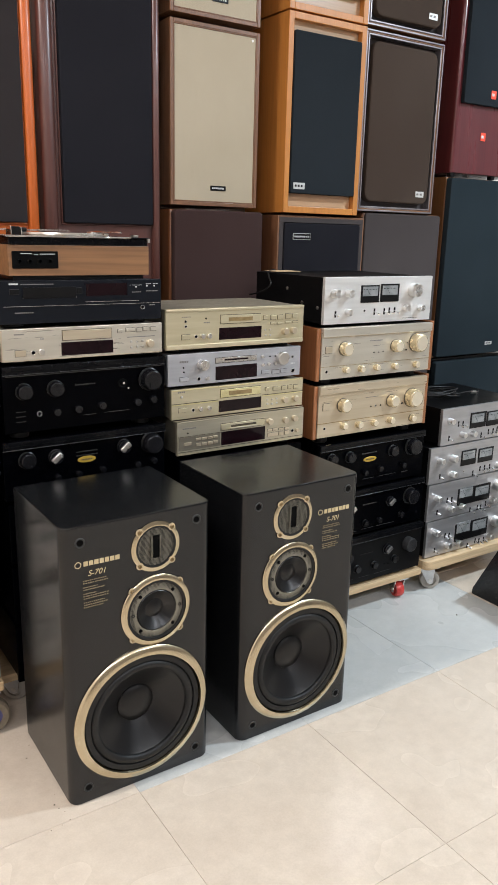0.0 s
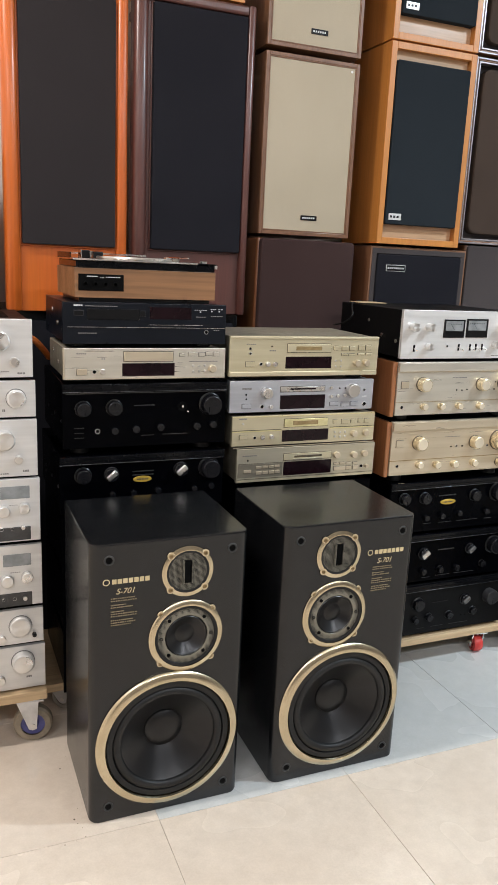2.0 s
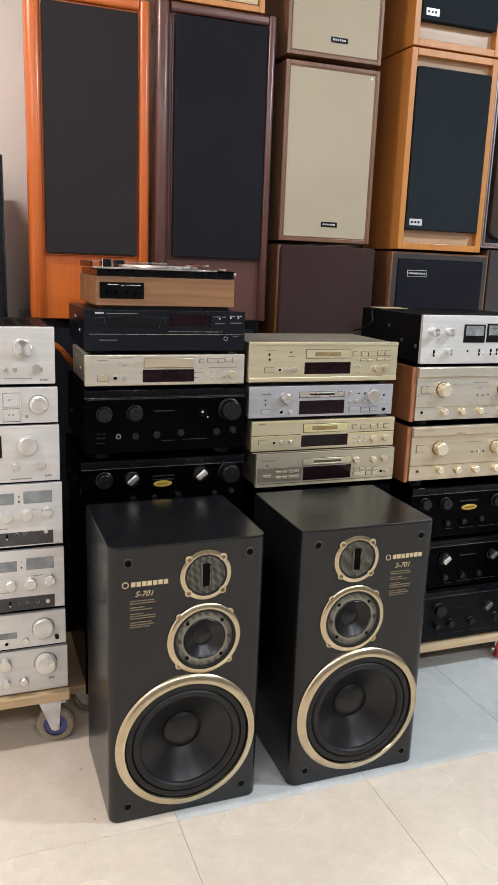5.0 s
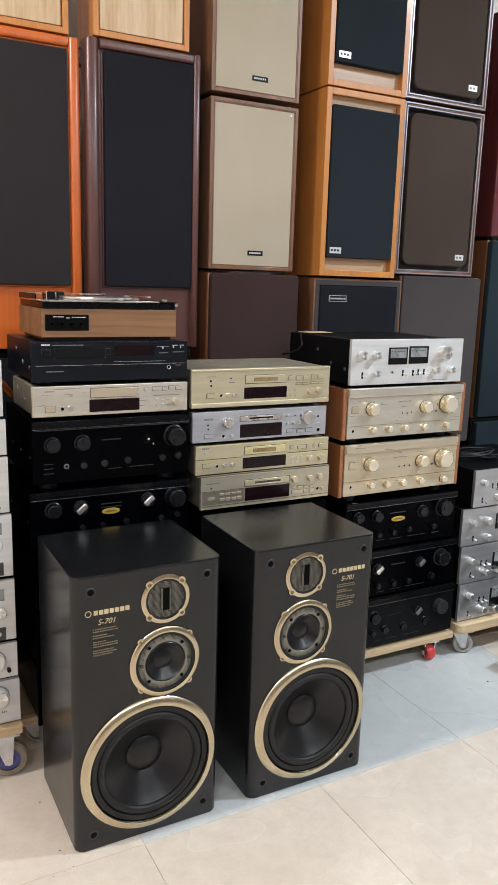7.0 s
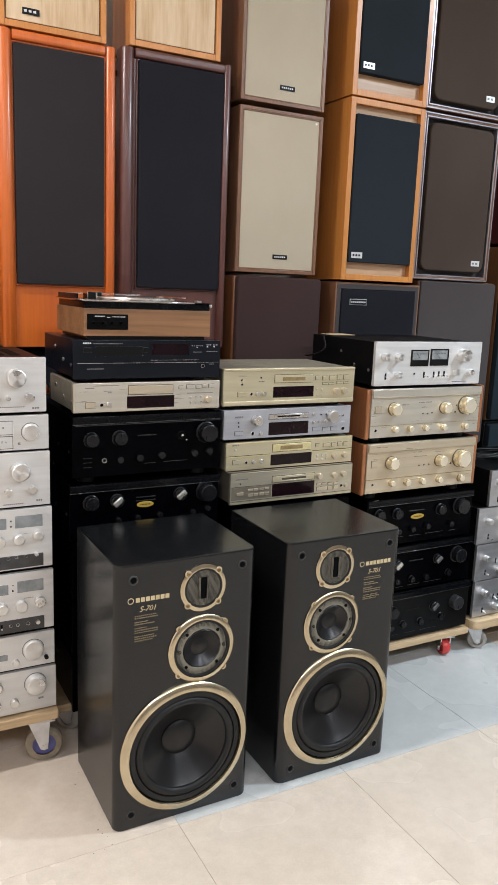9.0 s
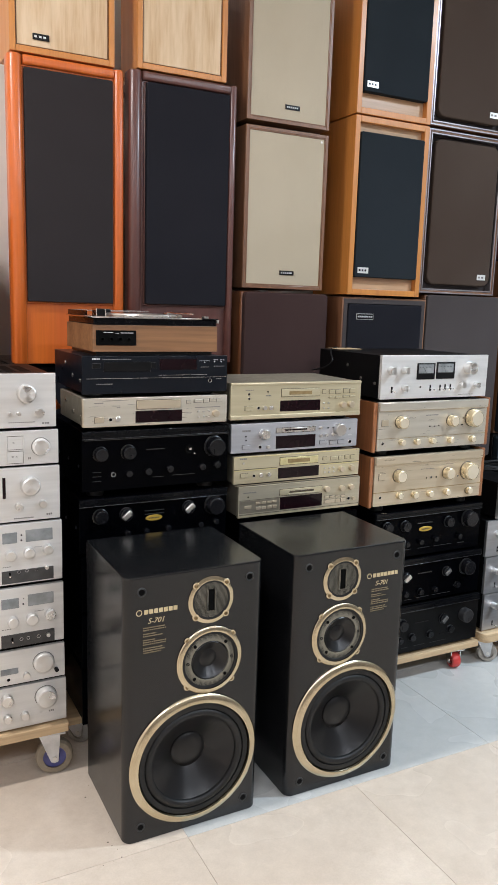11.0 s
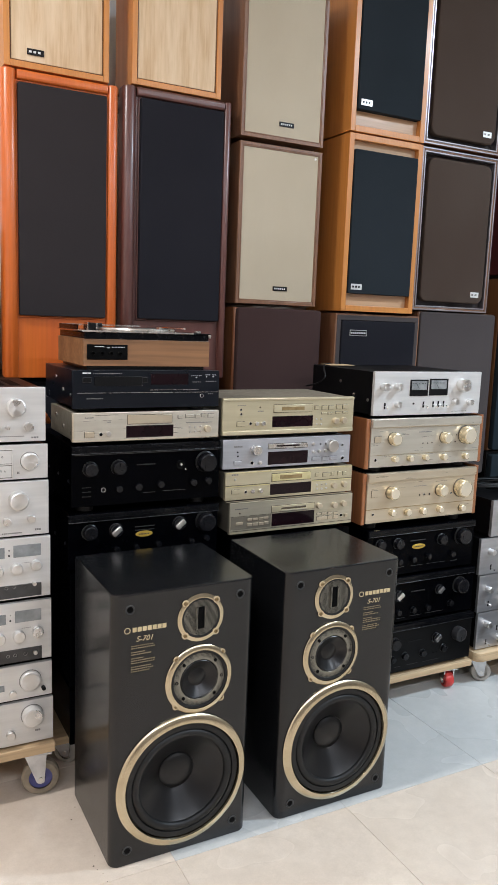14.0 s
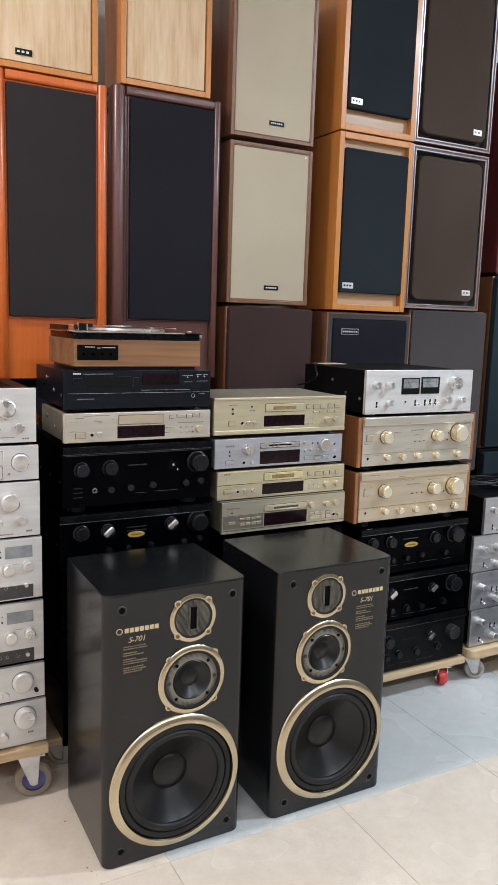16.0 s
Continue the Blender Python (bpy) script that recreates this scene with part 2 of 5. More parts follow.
M["black_gloss"] = surface("black_gloss", (0.0022, 0.0024, 0.0032), (0.0042, 0.0044, 0.0054), 0.16, scale=20, rough_var=0.04, spec=0.14)
M["black_knob"] = surface("black_knob", (0.004, 0.004, 0.005), (0.006, 0.006, 0.0075), 0.25, 0.0, scale=12, rough_var=0.03, spec=0.30)
M["grey_knob"] = surface("grey_knob", (0.03, 0.03, 0.032), (0.05, 0.05, 0.052), 0.35, 0.5, scale=60)
M["grey_tip"] = surface("grey_tip", (0.14, 0.14, 0.14), (0.22, 0.22, 0.22), 0.35, 0.8, scale=60)
M["dark_strip"] = surface("dark_strip", (0.035, 0.033, 0.032), (0.05, 0.048, 0.046), 0.45, scale=60)
M["steel_dark"] = surface("steel_dark", (0.06, 0.06, 0.066), (0.10, 0.10, 0.108), 0.3, 0.9, scale=60)
M["gold_slot"] = surface("gold_slot", (0.28, 0.20, 0.09), (0.38, 0.28, 0.14), 0.4, 0.6, scale=60)
M["gold_bright"] = surface("gold_bright", (0.66, 0.58, 0.30), (0.76, 0.68, 0.38), 0.35, 0.6, scale=60)
M["champ_knob"] = surface("champ_knob", (0.69, 0.58, 0.38), (0.74, 0.63, 0.43), 0.27, 0.7, scale=10, rough_var=0.02)
M["champ_cap"] = surface("champ_cap", (0.74, 0.66, 0.51), (0.79, 0.71, 0.56), 0.36, 0.6, scale=10, rough_var=0.02)
# dark tone for unseen walls, chosen to keep reflections in black fronts low
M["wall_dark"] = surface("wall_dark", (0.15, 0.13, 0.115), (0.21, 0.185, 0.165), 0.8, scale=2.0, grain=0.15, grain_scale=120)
# turned metal: highlights run out from the middle
for nm, tone, tone2, lo_, hi_, an in (("spun", (0.72, 0.71, 0.69), (0.78, 0.77, 0.75), 0.26, 0.34, 0.95), ("bronze", (0.54, 0.46, 0.315), (0.61, 0.53, 0.375), 0.18, 0.23, 0.6)):
    m, nt, b = material(nm)
    nt.links.new(ramp_mix(nt, stretch_range(nt, noise_node(nt, 30), 0.35, 0.65), tone, tone2), b.inputs["Base Color"])
    b.inputs["Metallic"].default_value = 1.0
    nt.links.new(stretch_range(nt, noise_node(nt, 9), 0.3, 0.7, lo_, hi_), b.inputs["Roughness"])
    b.inputs["Anisotropic"].default_value = an
    tg = nt.nodes.new("ShaderNodeTangent")
    tg.direction_type, tg.axis = "RADIAL", "Y"
    nt.links.new(tg.outputs[0], b.inputs["Tangent"])
    M[nm] = m
M["tube_glow"] = glow("tube_glow", (1.0, 0.93, 0.84), 6.0)
# beige fabric with vertical slubs
m, nt, b = material("cloth_cream")
sl = stretch_range(nt, noise_node(nt, 130, (1, 1, 0.06), 4), 0.35, 0.65)
sl2 = stretch_range(nt, noise_node(nt, 22, (1, 1, 0.16), 4), 0.38, 0.66, 0, 0.75)
nt.links.new(ramp_mix(nt, sl2, ramp_mix(nt, sl, (0.50, 0.335, 0.19), (0.60, 0.43, 0.265)), (0.70, 0.545, 0.375)), b.inputs["Base Color"])
b.inputs["Roughness"].default_value = 0.9
bumped(nt, b, sl, 0.4, 0.001)
M["cloth_cream"] = m


# ---------------------------------------------------------------- mesh helpers
def thing(name, at, label, category, group="", kind=""):
    ob = new(name)
    ob.empty_display_size = 0.05
    ob.location = at
    return tagged(ob, label, category, group, kind)


def part(name, bm, mat, parent, label="", kind="", at=(0, 0, 0)):
    me = bpy.data.meshes.new(name)
    bm.to_mesh(me)
    bm.free()
    for mm in (mat if isinstance(mat, (list, tuple)) else [mat]):
        me.materials.append(M[mm])
    ob = new(name, me)
    ob.parent = parent
    ob.location = at
    return tagged(ob, label, "", "", kind)


def smooth(bm):
    for f in bm.faces:
        f.smooth = True
    return bm


def sharpen(bm, limit=0.6):
    for f in bm.faces:
        f.smooth = True
    for e in bm.edges:
        if len(e.link_faces) == 2 and e.calc_face_angle() > limit:
            e.smooth = False
    for f in bm.faces:
        if max(abs(c) for c in f.normal) > 0.9999:
            f.smooth = False
    return bm


def add_box(bm, x0, x1, y0, y1, z0, z1, bevel=0.0, segs=2):
    r = bmesh.ops.create_cube(bm, size=1)
    vs = r["verts"]
    for v in vs:
        v.co = Vector((x0 + (v.co.x + 0.5) * (x1 - x0), y0 + (v.co.y + 0.5) * (y1 - y0), z0 + (v.co.z + 0.5) * (z1 - z0)))
    if bevel:
        es = list({e for v in vs for e in v.link_edges})
        bmesh.ops.bevel(bm, geom=es, offset=bevel, segments=segs, affect="EDGES", profile=0.5)
    return bm


def box(x0, x1, y0, y1, z0, z1, bevel=0.0, segs=2):
    return sharpen(add_box(bmesh.new(), x0, x1, y0, y1, z0, z1, bevel, segs))


def round_box(x0, x1, y0, y1, z0, z1, r, axis="z", edge=0.002, only=None):
    """A box whose four edges along one axis are rounded by r, the others by edge. only: keep to edges where the test on their middle holds."""
    edge = min(edge, r * 0.4)
    bm = add_box(bmesh.new(), x0, x1, y0, y1, z0, z1)
    i = "xyz".index(axis)
    es = [e for e in bm.edges if abs(e.verts[0].co[i] - e.verts[1].co[i]) > 1e-6 and (only is None or only((e.verts[0].co + e.verts[1].co) / 2))]
    bmesh.ops.bevel(bm, geom=es, offset=r, segments=6, affect="EDGES", profile=0.5)
    if edge:
        es = [e for e in bm.edges if len(e.link_faces) == 2 and e.calc_face_angle() > 0.6]
        bmesh.ops.bevel(bm, geom=es, offset=edge, segments=2, affect="EDGES", profile=0.5)
    return sharpen(bm)


def lathe(profile, n=40, cx=0.0, cz=0.0, cap=True):
    """Turns (radius, y) rows about an axis along y through (cx, cz). y grows away from the viewer."""
    bm = bmesh.new()
    rings = []
    for r, y in profile:
        if r < 1e-6:
            rings.append([bm.verts.new((cx, y, cz))])
        else:
            rings.append([bm.verts.new((cx + r * math.cos(2 * math.pi * k / n), y, cz + r * math.sin(2 * math.pi * k / n))) for k in range(n)])
    for a, b in zip(rings, rings[1:]):
        for k in range(n):
            k2 = (k + 1) % n
            if len(a) == 1:
                bm.faces.new((a[0], b[k], b[k2]))
            elif len(b) == 1:
                bm.faces.new((a[k], b[0], a[k2]))
            else:
                bm.faces.new((a[k], b[k], b[k2], a[k2]))
    if cap and len(rings[-1]) > 1:
        bm.faces.new(rings[-1][::-1])
    bmesh.ops.recalc_face_normals(bm, faces=bm.faces)
    return sharpen(bm, 0.5)


def frame_bm(x0, x1, z0, z1, w, y0, y1, bevel=0.001):
    """A rectangular frame of bars w wide, from y0 (front) to y1."""
    bm = bmesh.new()
    add_box(bm, x0, x1, y0, y1, z1 - w, z1, bevel, 1)
    add_box(bm, x0, x1, y0, y1, z0, z0 + w, bevel, 1)
    add_box(bm, x0, x0 + w, y0, y1, z0 + w, z1 - w, bevel, 1)
    add_box(bm, x1 - w, x1, y0, y1, z0 + w, z1 - w, bevel, 1)
    return sharpen(bm)


def letters(text, size, mat, parent, at, name="lettering", depth=0.0004, shear=0.0):
    cu = bpy.data.curves.new(name, "FONT")
    cu.body, cu.size, cu.extrude, cu.align_x, cu.align_y, cu.shear = text, size, depth, "CENTER", "CENTER", shear
    tmp = new(name, cu)
    bpy.context.view_layer.update()
    me = bpy.data.meshes.new_from_object(tmp.evaluated_get(bpy.context.evaluated_depsgraph_get()))
    bpy.data.objects.remove(tmp)
    me.transform(Matrix.Rotation(radians(90), 4, "X"))
    me.materials.clear()
    me.materials.append(M[mat])
    ob = new(name, me)
    ob.parent = parent
    ob.location = at
    return ob


def print_bars(parent, x0, x1, z, h, n, mat, y=-0.0006, seed=1, name="print_mark", fill=0.75):
    """A line of print that cannot be read, as one row of small bars."""
    rnd = random.Random(seed)
    bm = bmesh.new()
    step = (x1 - x0) / n
    for k in range(n):
        w = step * (fill + 0.15 * (rnd.random() - 0.5))
        add_box(bm, x0 + k * step, x0 + k * step + w, y, y + 0.0005, z - h / 2, z + h / 2)
    return part(name, bm, mat, parent)


# ---------------------------------------------------------------- structure
XL, XR, YF, YB = -2.372, 4.684, -3.091, 2.78
TILE, TX, TY = 0.5, 0.652, 1.409


def slab(name, x0, x1, y0, y1, z0, z1, mat, label, category):
    me = bpy.data.meshes.new(name)
    bm = box(x0, x1, y0, y1, z0, z1)
    bm.to_mesh(me)
    bm.free()
    me.materials.append(M[mat])
    return tagged(new(name, me), label, category, "", "structure")


floor = slab("floor", XL, XR, YF, YB, -0.12, -0.0016, "grout", "pale square floor tiles with thin grey-brown joints", "floor")
slab("wall_north", XL - 0.15, XR + 0.15, YB, YB + 0.15, -0.12, CEIL, "plaster", "plain unseen off-white wall, pale to brighten left cabinet sides behind the loudspeakers", "wall")
# south and east walls are out of view, darkened to cut reflected light
slab("wall_south", XL - 0.15, XR + 0.15, YF - 0.15, YF, -0.12, CEIL, "wall_dark", "plain unseen wall, darkened to dim reflections", "wall")
# unseen west wall, made pale so left cabinet sides reflect more light
slab("wall_west", XL - 0.15, XL, YF, YB, -0.12, CEIL, "plaster", "plain unseen off-white wall, pale to brighten left cabinet sides", "wall")
slab("wall_east", XR, XR + 0.15, YF, YB, -0.12, CEIL, "wall_dark", "plain unseen wall, darkened to dim reflections", "wall")
slab("ceiling", XL - 0.15, XR + 0.15, YF - 0.15, YB + 0.15, CEIL, CEIL + 0.15, "ceiling_white", "plain white ceiling", "ceiling")
for tx, ty, power, tint, long in TUBES:
    lt = thing("ceiling_light", (tx, ty, CEIL), "white strip light fixed under the ceiling", "ceiling light", "ceiling strip lights")
    part("housing", box(-long / 2 - 0.02, long / 2 + 0.02, -0.05, 0.05, -0.06, 0, 0.006), "white_plastic", lt)
    part("tube", box(-long / 2, long / 2, -0.03, 0.03, -0.09, -0.06, 0.012), "tube_glow", lt)


# ---------------------------------------------------------------- loudspeakers
def pierced(bm, holes, n=64):
    """Cuts round holes (x, z, radius) through the front face of a box."""
    front = max((f for f in bm.faces if f.normal.y < -0.999), key=lambda f: f.calc_area())
    rim = list(front.edges)
    y = front.calc_center_median().y
    bmesh.ops.delete(bm, geom=[front], context="FACES_ONLY")
    for cx, cz, r in holes:
        vs = [bm.verts.new((cx + r * math.cos(2 * math.pi * k / n), y, cz + r * math.sin(2 * math.pi * k / n))) for k in range(n)]
        rim += [bm.edges.new((vs[k], vs[(k + 1) % n])) for k in range(n)]
    bmesh.ops.triangle_fill(bm, use_beauty=True, use_dissolve=False, edges=rim, normal=(0, -1, 0))
    for f in bm.faces:
        f.smooth = True
    return bm


def hero_speaker(x, y, mirror):
    """Three-way black monitor. mirror = 1: drivers right of the middle, print on the left."""
    W, H, D = 0.366, 0.687, 0.325
    sp = thing("loudspeaker", (x, y, 0), "black three-way floor loudspeaker with bronze driver rings, standing on the tiles", "loudspeaker", "pair of black monitors")
    m = mirror
    part("cabinet", pierced(round_box(-W / 2, W / 2, 0, D, 0, H, 0.024, "z", 0.005, lambda c: c.y < 0.01), ((0.0, 0.192, 0.148), (0.036 * m, 0.449, 0.068))), "black_vinyl", sp)
    wn = sp.children[0].modifiers.new("even_normals", "WEIGHTED_NORMAL")
    wn.keep_sharp = True
    # grille sockets
    for bx in (-0.141, 0.141):
        for bz in (0.041, 0.650):
            gs = part("grille_socket", lathe([(0.0118, 0.0005), (0.0118, -0.0010), (0.0104, -0.0020), (0.0080, -0.0014), (0.0074, 0.0)], 22, bx, bz, False), "socket_rim", sp)
            part("socket_hole", lathe([(0.0080, -0.0006), (0, -0.0006)], 20, bx, bz, False), "socket_black", gs)
    # tweeter
    tx, tz = 0.036 * m, 0.606
    part("tweeter_backing", lathe([(0.045, 0.001), (0.045, -0.0025), (0, -0.0025)], 40, tx, tz), "mesh_grey", sp, "fine grey metal mesh")
    part("tweeter_gasket", lathe([(0.0505, 0.0), (0.0505, -0.004), (0.0445, -0.0032), (0.0445, -0.0015)], 40, tx, tz, False), "rubber", sp)
    part("tweeter_ring", lathe([(0.060, 0.0), (0.060, -0.002), (0.0515, -0.0052), (0.0498, -0.0050), (0.0495, -0.001)], 48, tx, tz, False), "bronze", sp, "bronze tweeter ring")
    part("ribbon_slot", round_box(tx - 0.0085, tx + 0.0085, -0.0040, -0.001, tz - 0.027, tz + 0.027, 0.002, "y", 0.0008), "socket_black", sp, "black slot of the ribbon tweeter")
    part("ribbon_rail", box(tx - 0.0125, tx - 0.0085, -0.006, -0.002, tz - 0.028, tz + 0.028, 0.0006, 1), "mesh_grey", sp)
    part("ribbon_rail", box(tx + 0.0085, tx + 0.0125, -0.006, -0.002, tz - 0.028, tz + 0.028, 0.0006, 1), "mesh_grey", sp)
    # midrange
    mx, mz = 0.036 * m, 0.449
    part("midrange_ring", lathe([(0.088, 0.0), (0.088, -0.0028), (0.0860, -0.0048), (0.0768, -0.0076), (0.0748, -0.0073), (0.074, -0.001)], 56, mx, mz, False), "bronze", sp, "bronze midrange ring")
    part("midrange_gasket", lathe([(0.0755, -0.003), (0.0735, -0.006), (0.068, -0.005), (0.0665, -0.002)], 48, mx, mz, False), "rubber", sp)
    part("midrange_mesh", lathe([(0.0672, -0.0030), (0.051, -0.0042), (0.049, -0.0015)], 48, mx, mz, False), "mesh_grey", sp, "grey perforated ring round the midrange cone")
    part("midrange_cone", lathe([(0.050, -0.0015), (0.047, -0.0045), (0.043, -0.001), (0.023, 0.011), (0.021, 0.0105), (0.013, 0.006), (0, 0.0045)], 48, mx, mz, False), "cone", sp, "dark midrange cone with a small dome")
    for a in (0.80, 2.34, 3.94, 5.48):
        part("mesh_screw", lathe([(0.0042, -0.002), (0.0042, -0.0055), (0.003, -0.0062), (0, -0.0062)], 12, mx + 0.059 * math.cos(a), mz + 0.059 * math.sin(a)), "socket_black", sp)
    for a in (0.0, math.pi):
        part("mesh_rivet", lathe([(0.0042, -0.003), (0.0042, -0.0052), (0.0028, -0.0055), (0.0026, -0.004)], 12, mx + 0.059 * math.cos(a), mz + 0.059 * math.sin(a), False), "rubber", sp)
    for cx, cz, rr in ((tx, tz, 0.0565), (mx, mz, 0.0845)):
        for k in range(4):
            a = math.radians(45 + 90 * k)
            sx, sz = cx + rr * math.cos(a), cz + rr * math.sin(a)
            part("ring_lug", lathe([(0.0094, 0), (0.0094, -0.0030), (0.0086, -0.0042), (0.0056, -0.0043), (0.0053, -0.0036), (0, -0.0036)], 18, sx, sz), "bronze", sp)
            part("ring_screw", lathe([(0.0047, -0.0036), (0.0047, -0.0049), (0.0034, -0.0056), (0.0020, -0.0056), (0.0016, -0.0046), (0, -0.0046)], 14, sx, sz), "screw_dark", sp, "dark recessed screw")
    # woofer
    wx, wz = 0.0, 0.192
    part("woofer_ring", lathe([(0.1715, 0.0), (0.1715, -0.003), (0.1706, -0.0042), (0.1660, -0.0078), (0.1530, -0.0120), (0.1508, -0.0116), (0.1485, -0.006), (0.1485, 0.002)], 96, wx, wz, False), "bronze", sp, "broad bronze woofer ring")
    part("gasket", lathe([(0.1475, -0.004), (0.146, -0.0066), (0.134, -0.0066), (0.132, -0.002)], 80, wx, wz, False), "rubber", sp)
    part("surround", lathe([(0.133, 0.001)] + [(0.122 + 0.010 * math.cos(a), -0.001 - 0.008 * math.sin(a)) for a in [math.pi * k / 8 for k in range(9)]] + [(0.112, 0.002)], 80, wx, wz, False), "rubber", sp, "black rubber surround")
    part("woofer_cone", lathe([(0.1125, 0.001), (0.110, 0.003), (0.090, 0.017), (0.070, 0.030), (0.056, 0.039), (0.048, 0.0445), (0.046, 0.0445)], 80, wx, wz, False), "cone", sp, "glossy black woofer cone")
    part("dust_cap", lathe([(0.047, 0.0440), (0.0455, 0.0410), (0.040, 0.0375), (0.030, 0.0342), (0.018, 0.0322), (0.009, 0.0315), (0, 0.0313)], 48, wx, wz, False), "cone", sp)
    # print: emblem, maker's name as plain blocks, model, text lines
    lx0 = -0.157 if m > 0 else 0.043
    emb = lathe([(0.0076, -0.0002), (0.0076, -0.0008), (0.0058, -0.0008), (0.0058, -0.0002)], 20, lx0 + 0.010, 0.6, False)
    part("emblem", emb, "gold_print", sp)
    for k in range(7):
        xa = lx0 + 0.0225 + k * 0.0122
        part("maker_mark", box(xa, xa + 0.0098, -0.0008, -0.0002, 0.5946, 0.6056), "gold_print", sp)
    letters("S-701", 0.0185, "gold_print", sp, (lx0 + 0.052, -0.0005, 0.576), "model_lettering", 0.0003, 0.3)
    # ten short lines of print in four groups
    zz = 0.5605
    for rows in ((0.055, 0.059), (0.034, 0.050), (0.030, 0.059, 0.059), (0.050, 0.056, 0.046)):
        for w in rows:
            print_bars(sp, lx0 + 0.020, lx0 + 0.020 + w, zz, 0.0026, 11, "small_gold", -0.0008, int(zz * 1e4), "small_print", 0.72)
            zz -= 0.0056
        zz -= 0.0040
    return sp


hero_speaker(0.679, 1.441, 1)
hero_speaker(1.132, 1.437, -1)


def cabinet(name, x0, x1, z0, z1, y, depth, mat, label, group="", radius=0.0):
    o = thing(name, ((x0 + x1) / 2, y, z0), label, "loudspeaker", group)
    w, h = (x1 - x0) / 2, z1 - z0
    if radius:
        bm = round_box(-w, w, 0, depth, 0, h, radius, "z", 0.004, lambda c: c.y < depth / 2)
    else:
        bm = box(-w, w, 0, depth, 0, h, 0.003)
    part("cabinet", bm, mat, o)
    return o, w, h


def framed_grille(o, x0, x1, z0, z1, mat, y=-0.012, back=0.002, r=0.006, axis="y", label=""):
    return part("grille", round_box(x0, x1, y, back, z0, z1, r, axis, 0.004), mat, o, label)


def badge(o, x0, x1, z0, z1, y, mat, inner=None, blocks=0):
    b_ = part("badge", box(x0, x1, y - 0.0025, y, z0, z1, 0.0006, 1), mat, o)
    if blocks:
        bm = bmesh.new()
        w = (x1 - x0) * 0.8 / blocks
        for k in range(blocks):
            add_box(bm, x0 + (x1 - x0) * 0.1 + k * w, x0 + (x1 - x0) * 0.1 + (k + 0.6) * w, y - 0.0031, y - 0.0026, z0 + (z1 - z0) * 0.33, z1 - (z1 - z0) * 0.33)
        part("badge_mark", bm, inner, b_)
    return b_


def shell(name, x0, x1, z0, z1, y, depth, mat, label, group="", wall=0.02, set_back=0.02, baffle="black_case"):
    """A cabinet whose sides, top and base stand proud of the set-back baffle."""
    o = thing(name, ((x0 + x1) / 2, y, z0), label, "loudspeaker", group)
    w, h = (x1 - x0) / 2, z1 - z0
    for nm, q in (("side_panel", (-w, -w + wall, 0, depth, 0, h)), ("side_panel", (w - wall, w, 0, depth, 0, h)),
                  ("top_panel", (-w + wall, w - wall, 0, depth, h - wall, h)), ("base_panel", (-w + wall, w - wall, 0, depth, 0, wall))):
        part(nm, box(*q, 0.0015), mat, o)
    part("baffle", box(-w + wall, w - wall, set_back, depth - 0.004, wall, h - wall), baffle, o)
    return o, w, h


BACK = 2.325


def tapered_box(x0, x1, y0, y1, z0, z1, inset, bevel):
    """A box whose back is narrower than its front by inset on each side."""
    bm = add_box(bmesh.new(), x0, x1, y0, y1, z0, z1)
    for v in bm.verts:
        if v.co.y > (y0 + y1) / 2:
            v.co.x += inset if v.co.x < (x0 + x1) / 2 else -inset
    bmesh.ops.bevel(bm, geom=bm.edges[:], offset=bevel, segments=2, affect="EDGES", profile=0.5)
    return sharpen(bm)


# tall floor-standers
def tall_speaker(x0, x1, z0, z1, wood_mat, grille_mat, label, gx0, gx1, gz0, gz1, pillar_l, pillar_r):
    c, h = (x0 + x1) / 2, z1 - z0
    o = thing("loudspeaker", (c, BACK + 0.004, z0), label, "loudspeaker", "tall loudspeakers")
    part("cabinet", tapered_box(x0 - c + 0.008, x1 - c - 0.008, 0.0, 0.30, 0, h, 0.075, 0.003), wood_mat, o)
    for px, pw in ((-1, pillar_l), (1, pillar_r)):
        xa, xb = (x0 - c, x0 - c + pw) if px < 0 else (x1 - c - pw, x1 - c)
        part("corner_pillar", round_box(xa, xb, -0.018, 0.040, 0.0, h + 0.009, min(0.024, pw * 0.48), "z", 0.007, lambda q: q.y < 0.01), wood_mat, o)
    part("top_rail", round_box(x0 - c + pillar_l + 0.0005, x1 - c - pillar_r - 0.0005, -0.0165, 0.25, h - 0.020, h + 0.008, 0.009, "x", 0.003), wood_mat, o)
    part("grille_bead", frame_bm(gx0 - c - 0.007, gx1 - c + 0.007, gz0 - z0 - 0.007, min(gz1 - z0 + 0.007, h - 0.0205), 0.005, -0.006, 0.002, 0.0015), wood_mat, o)
    framed_grille(o, gx0 - c, gx1 - c, gz0 - z0, gz1 - z0 - 0.010, grille_mat, -0.016, 0.004, 0.004)
    return o


o = tall_speaker(0.422, 0.780, 1.108, 2.018, "orange_wood", "cloth_charcoal", "tall glossy orange-brown wooden loudspeaker with a charcoal grille", 0.470, 0.742, 1.305, 2.000, 0.045, 0.034)
o = tall_speaker(0.797, 1.178, 1.108, 2.030, "red_wood", "cloth_black", "tall glossy dark red-brown wooden loudspeaker with a black grille", 0.856, 1.150, 1.308, 2.016, 0.045, 0.026)
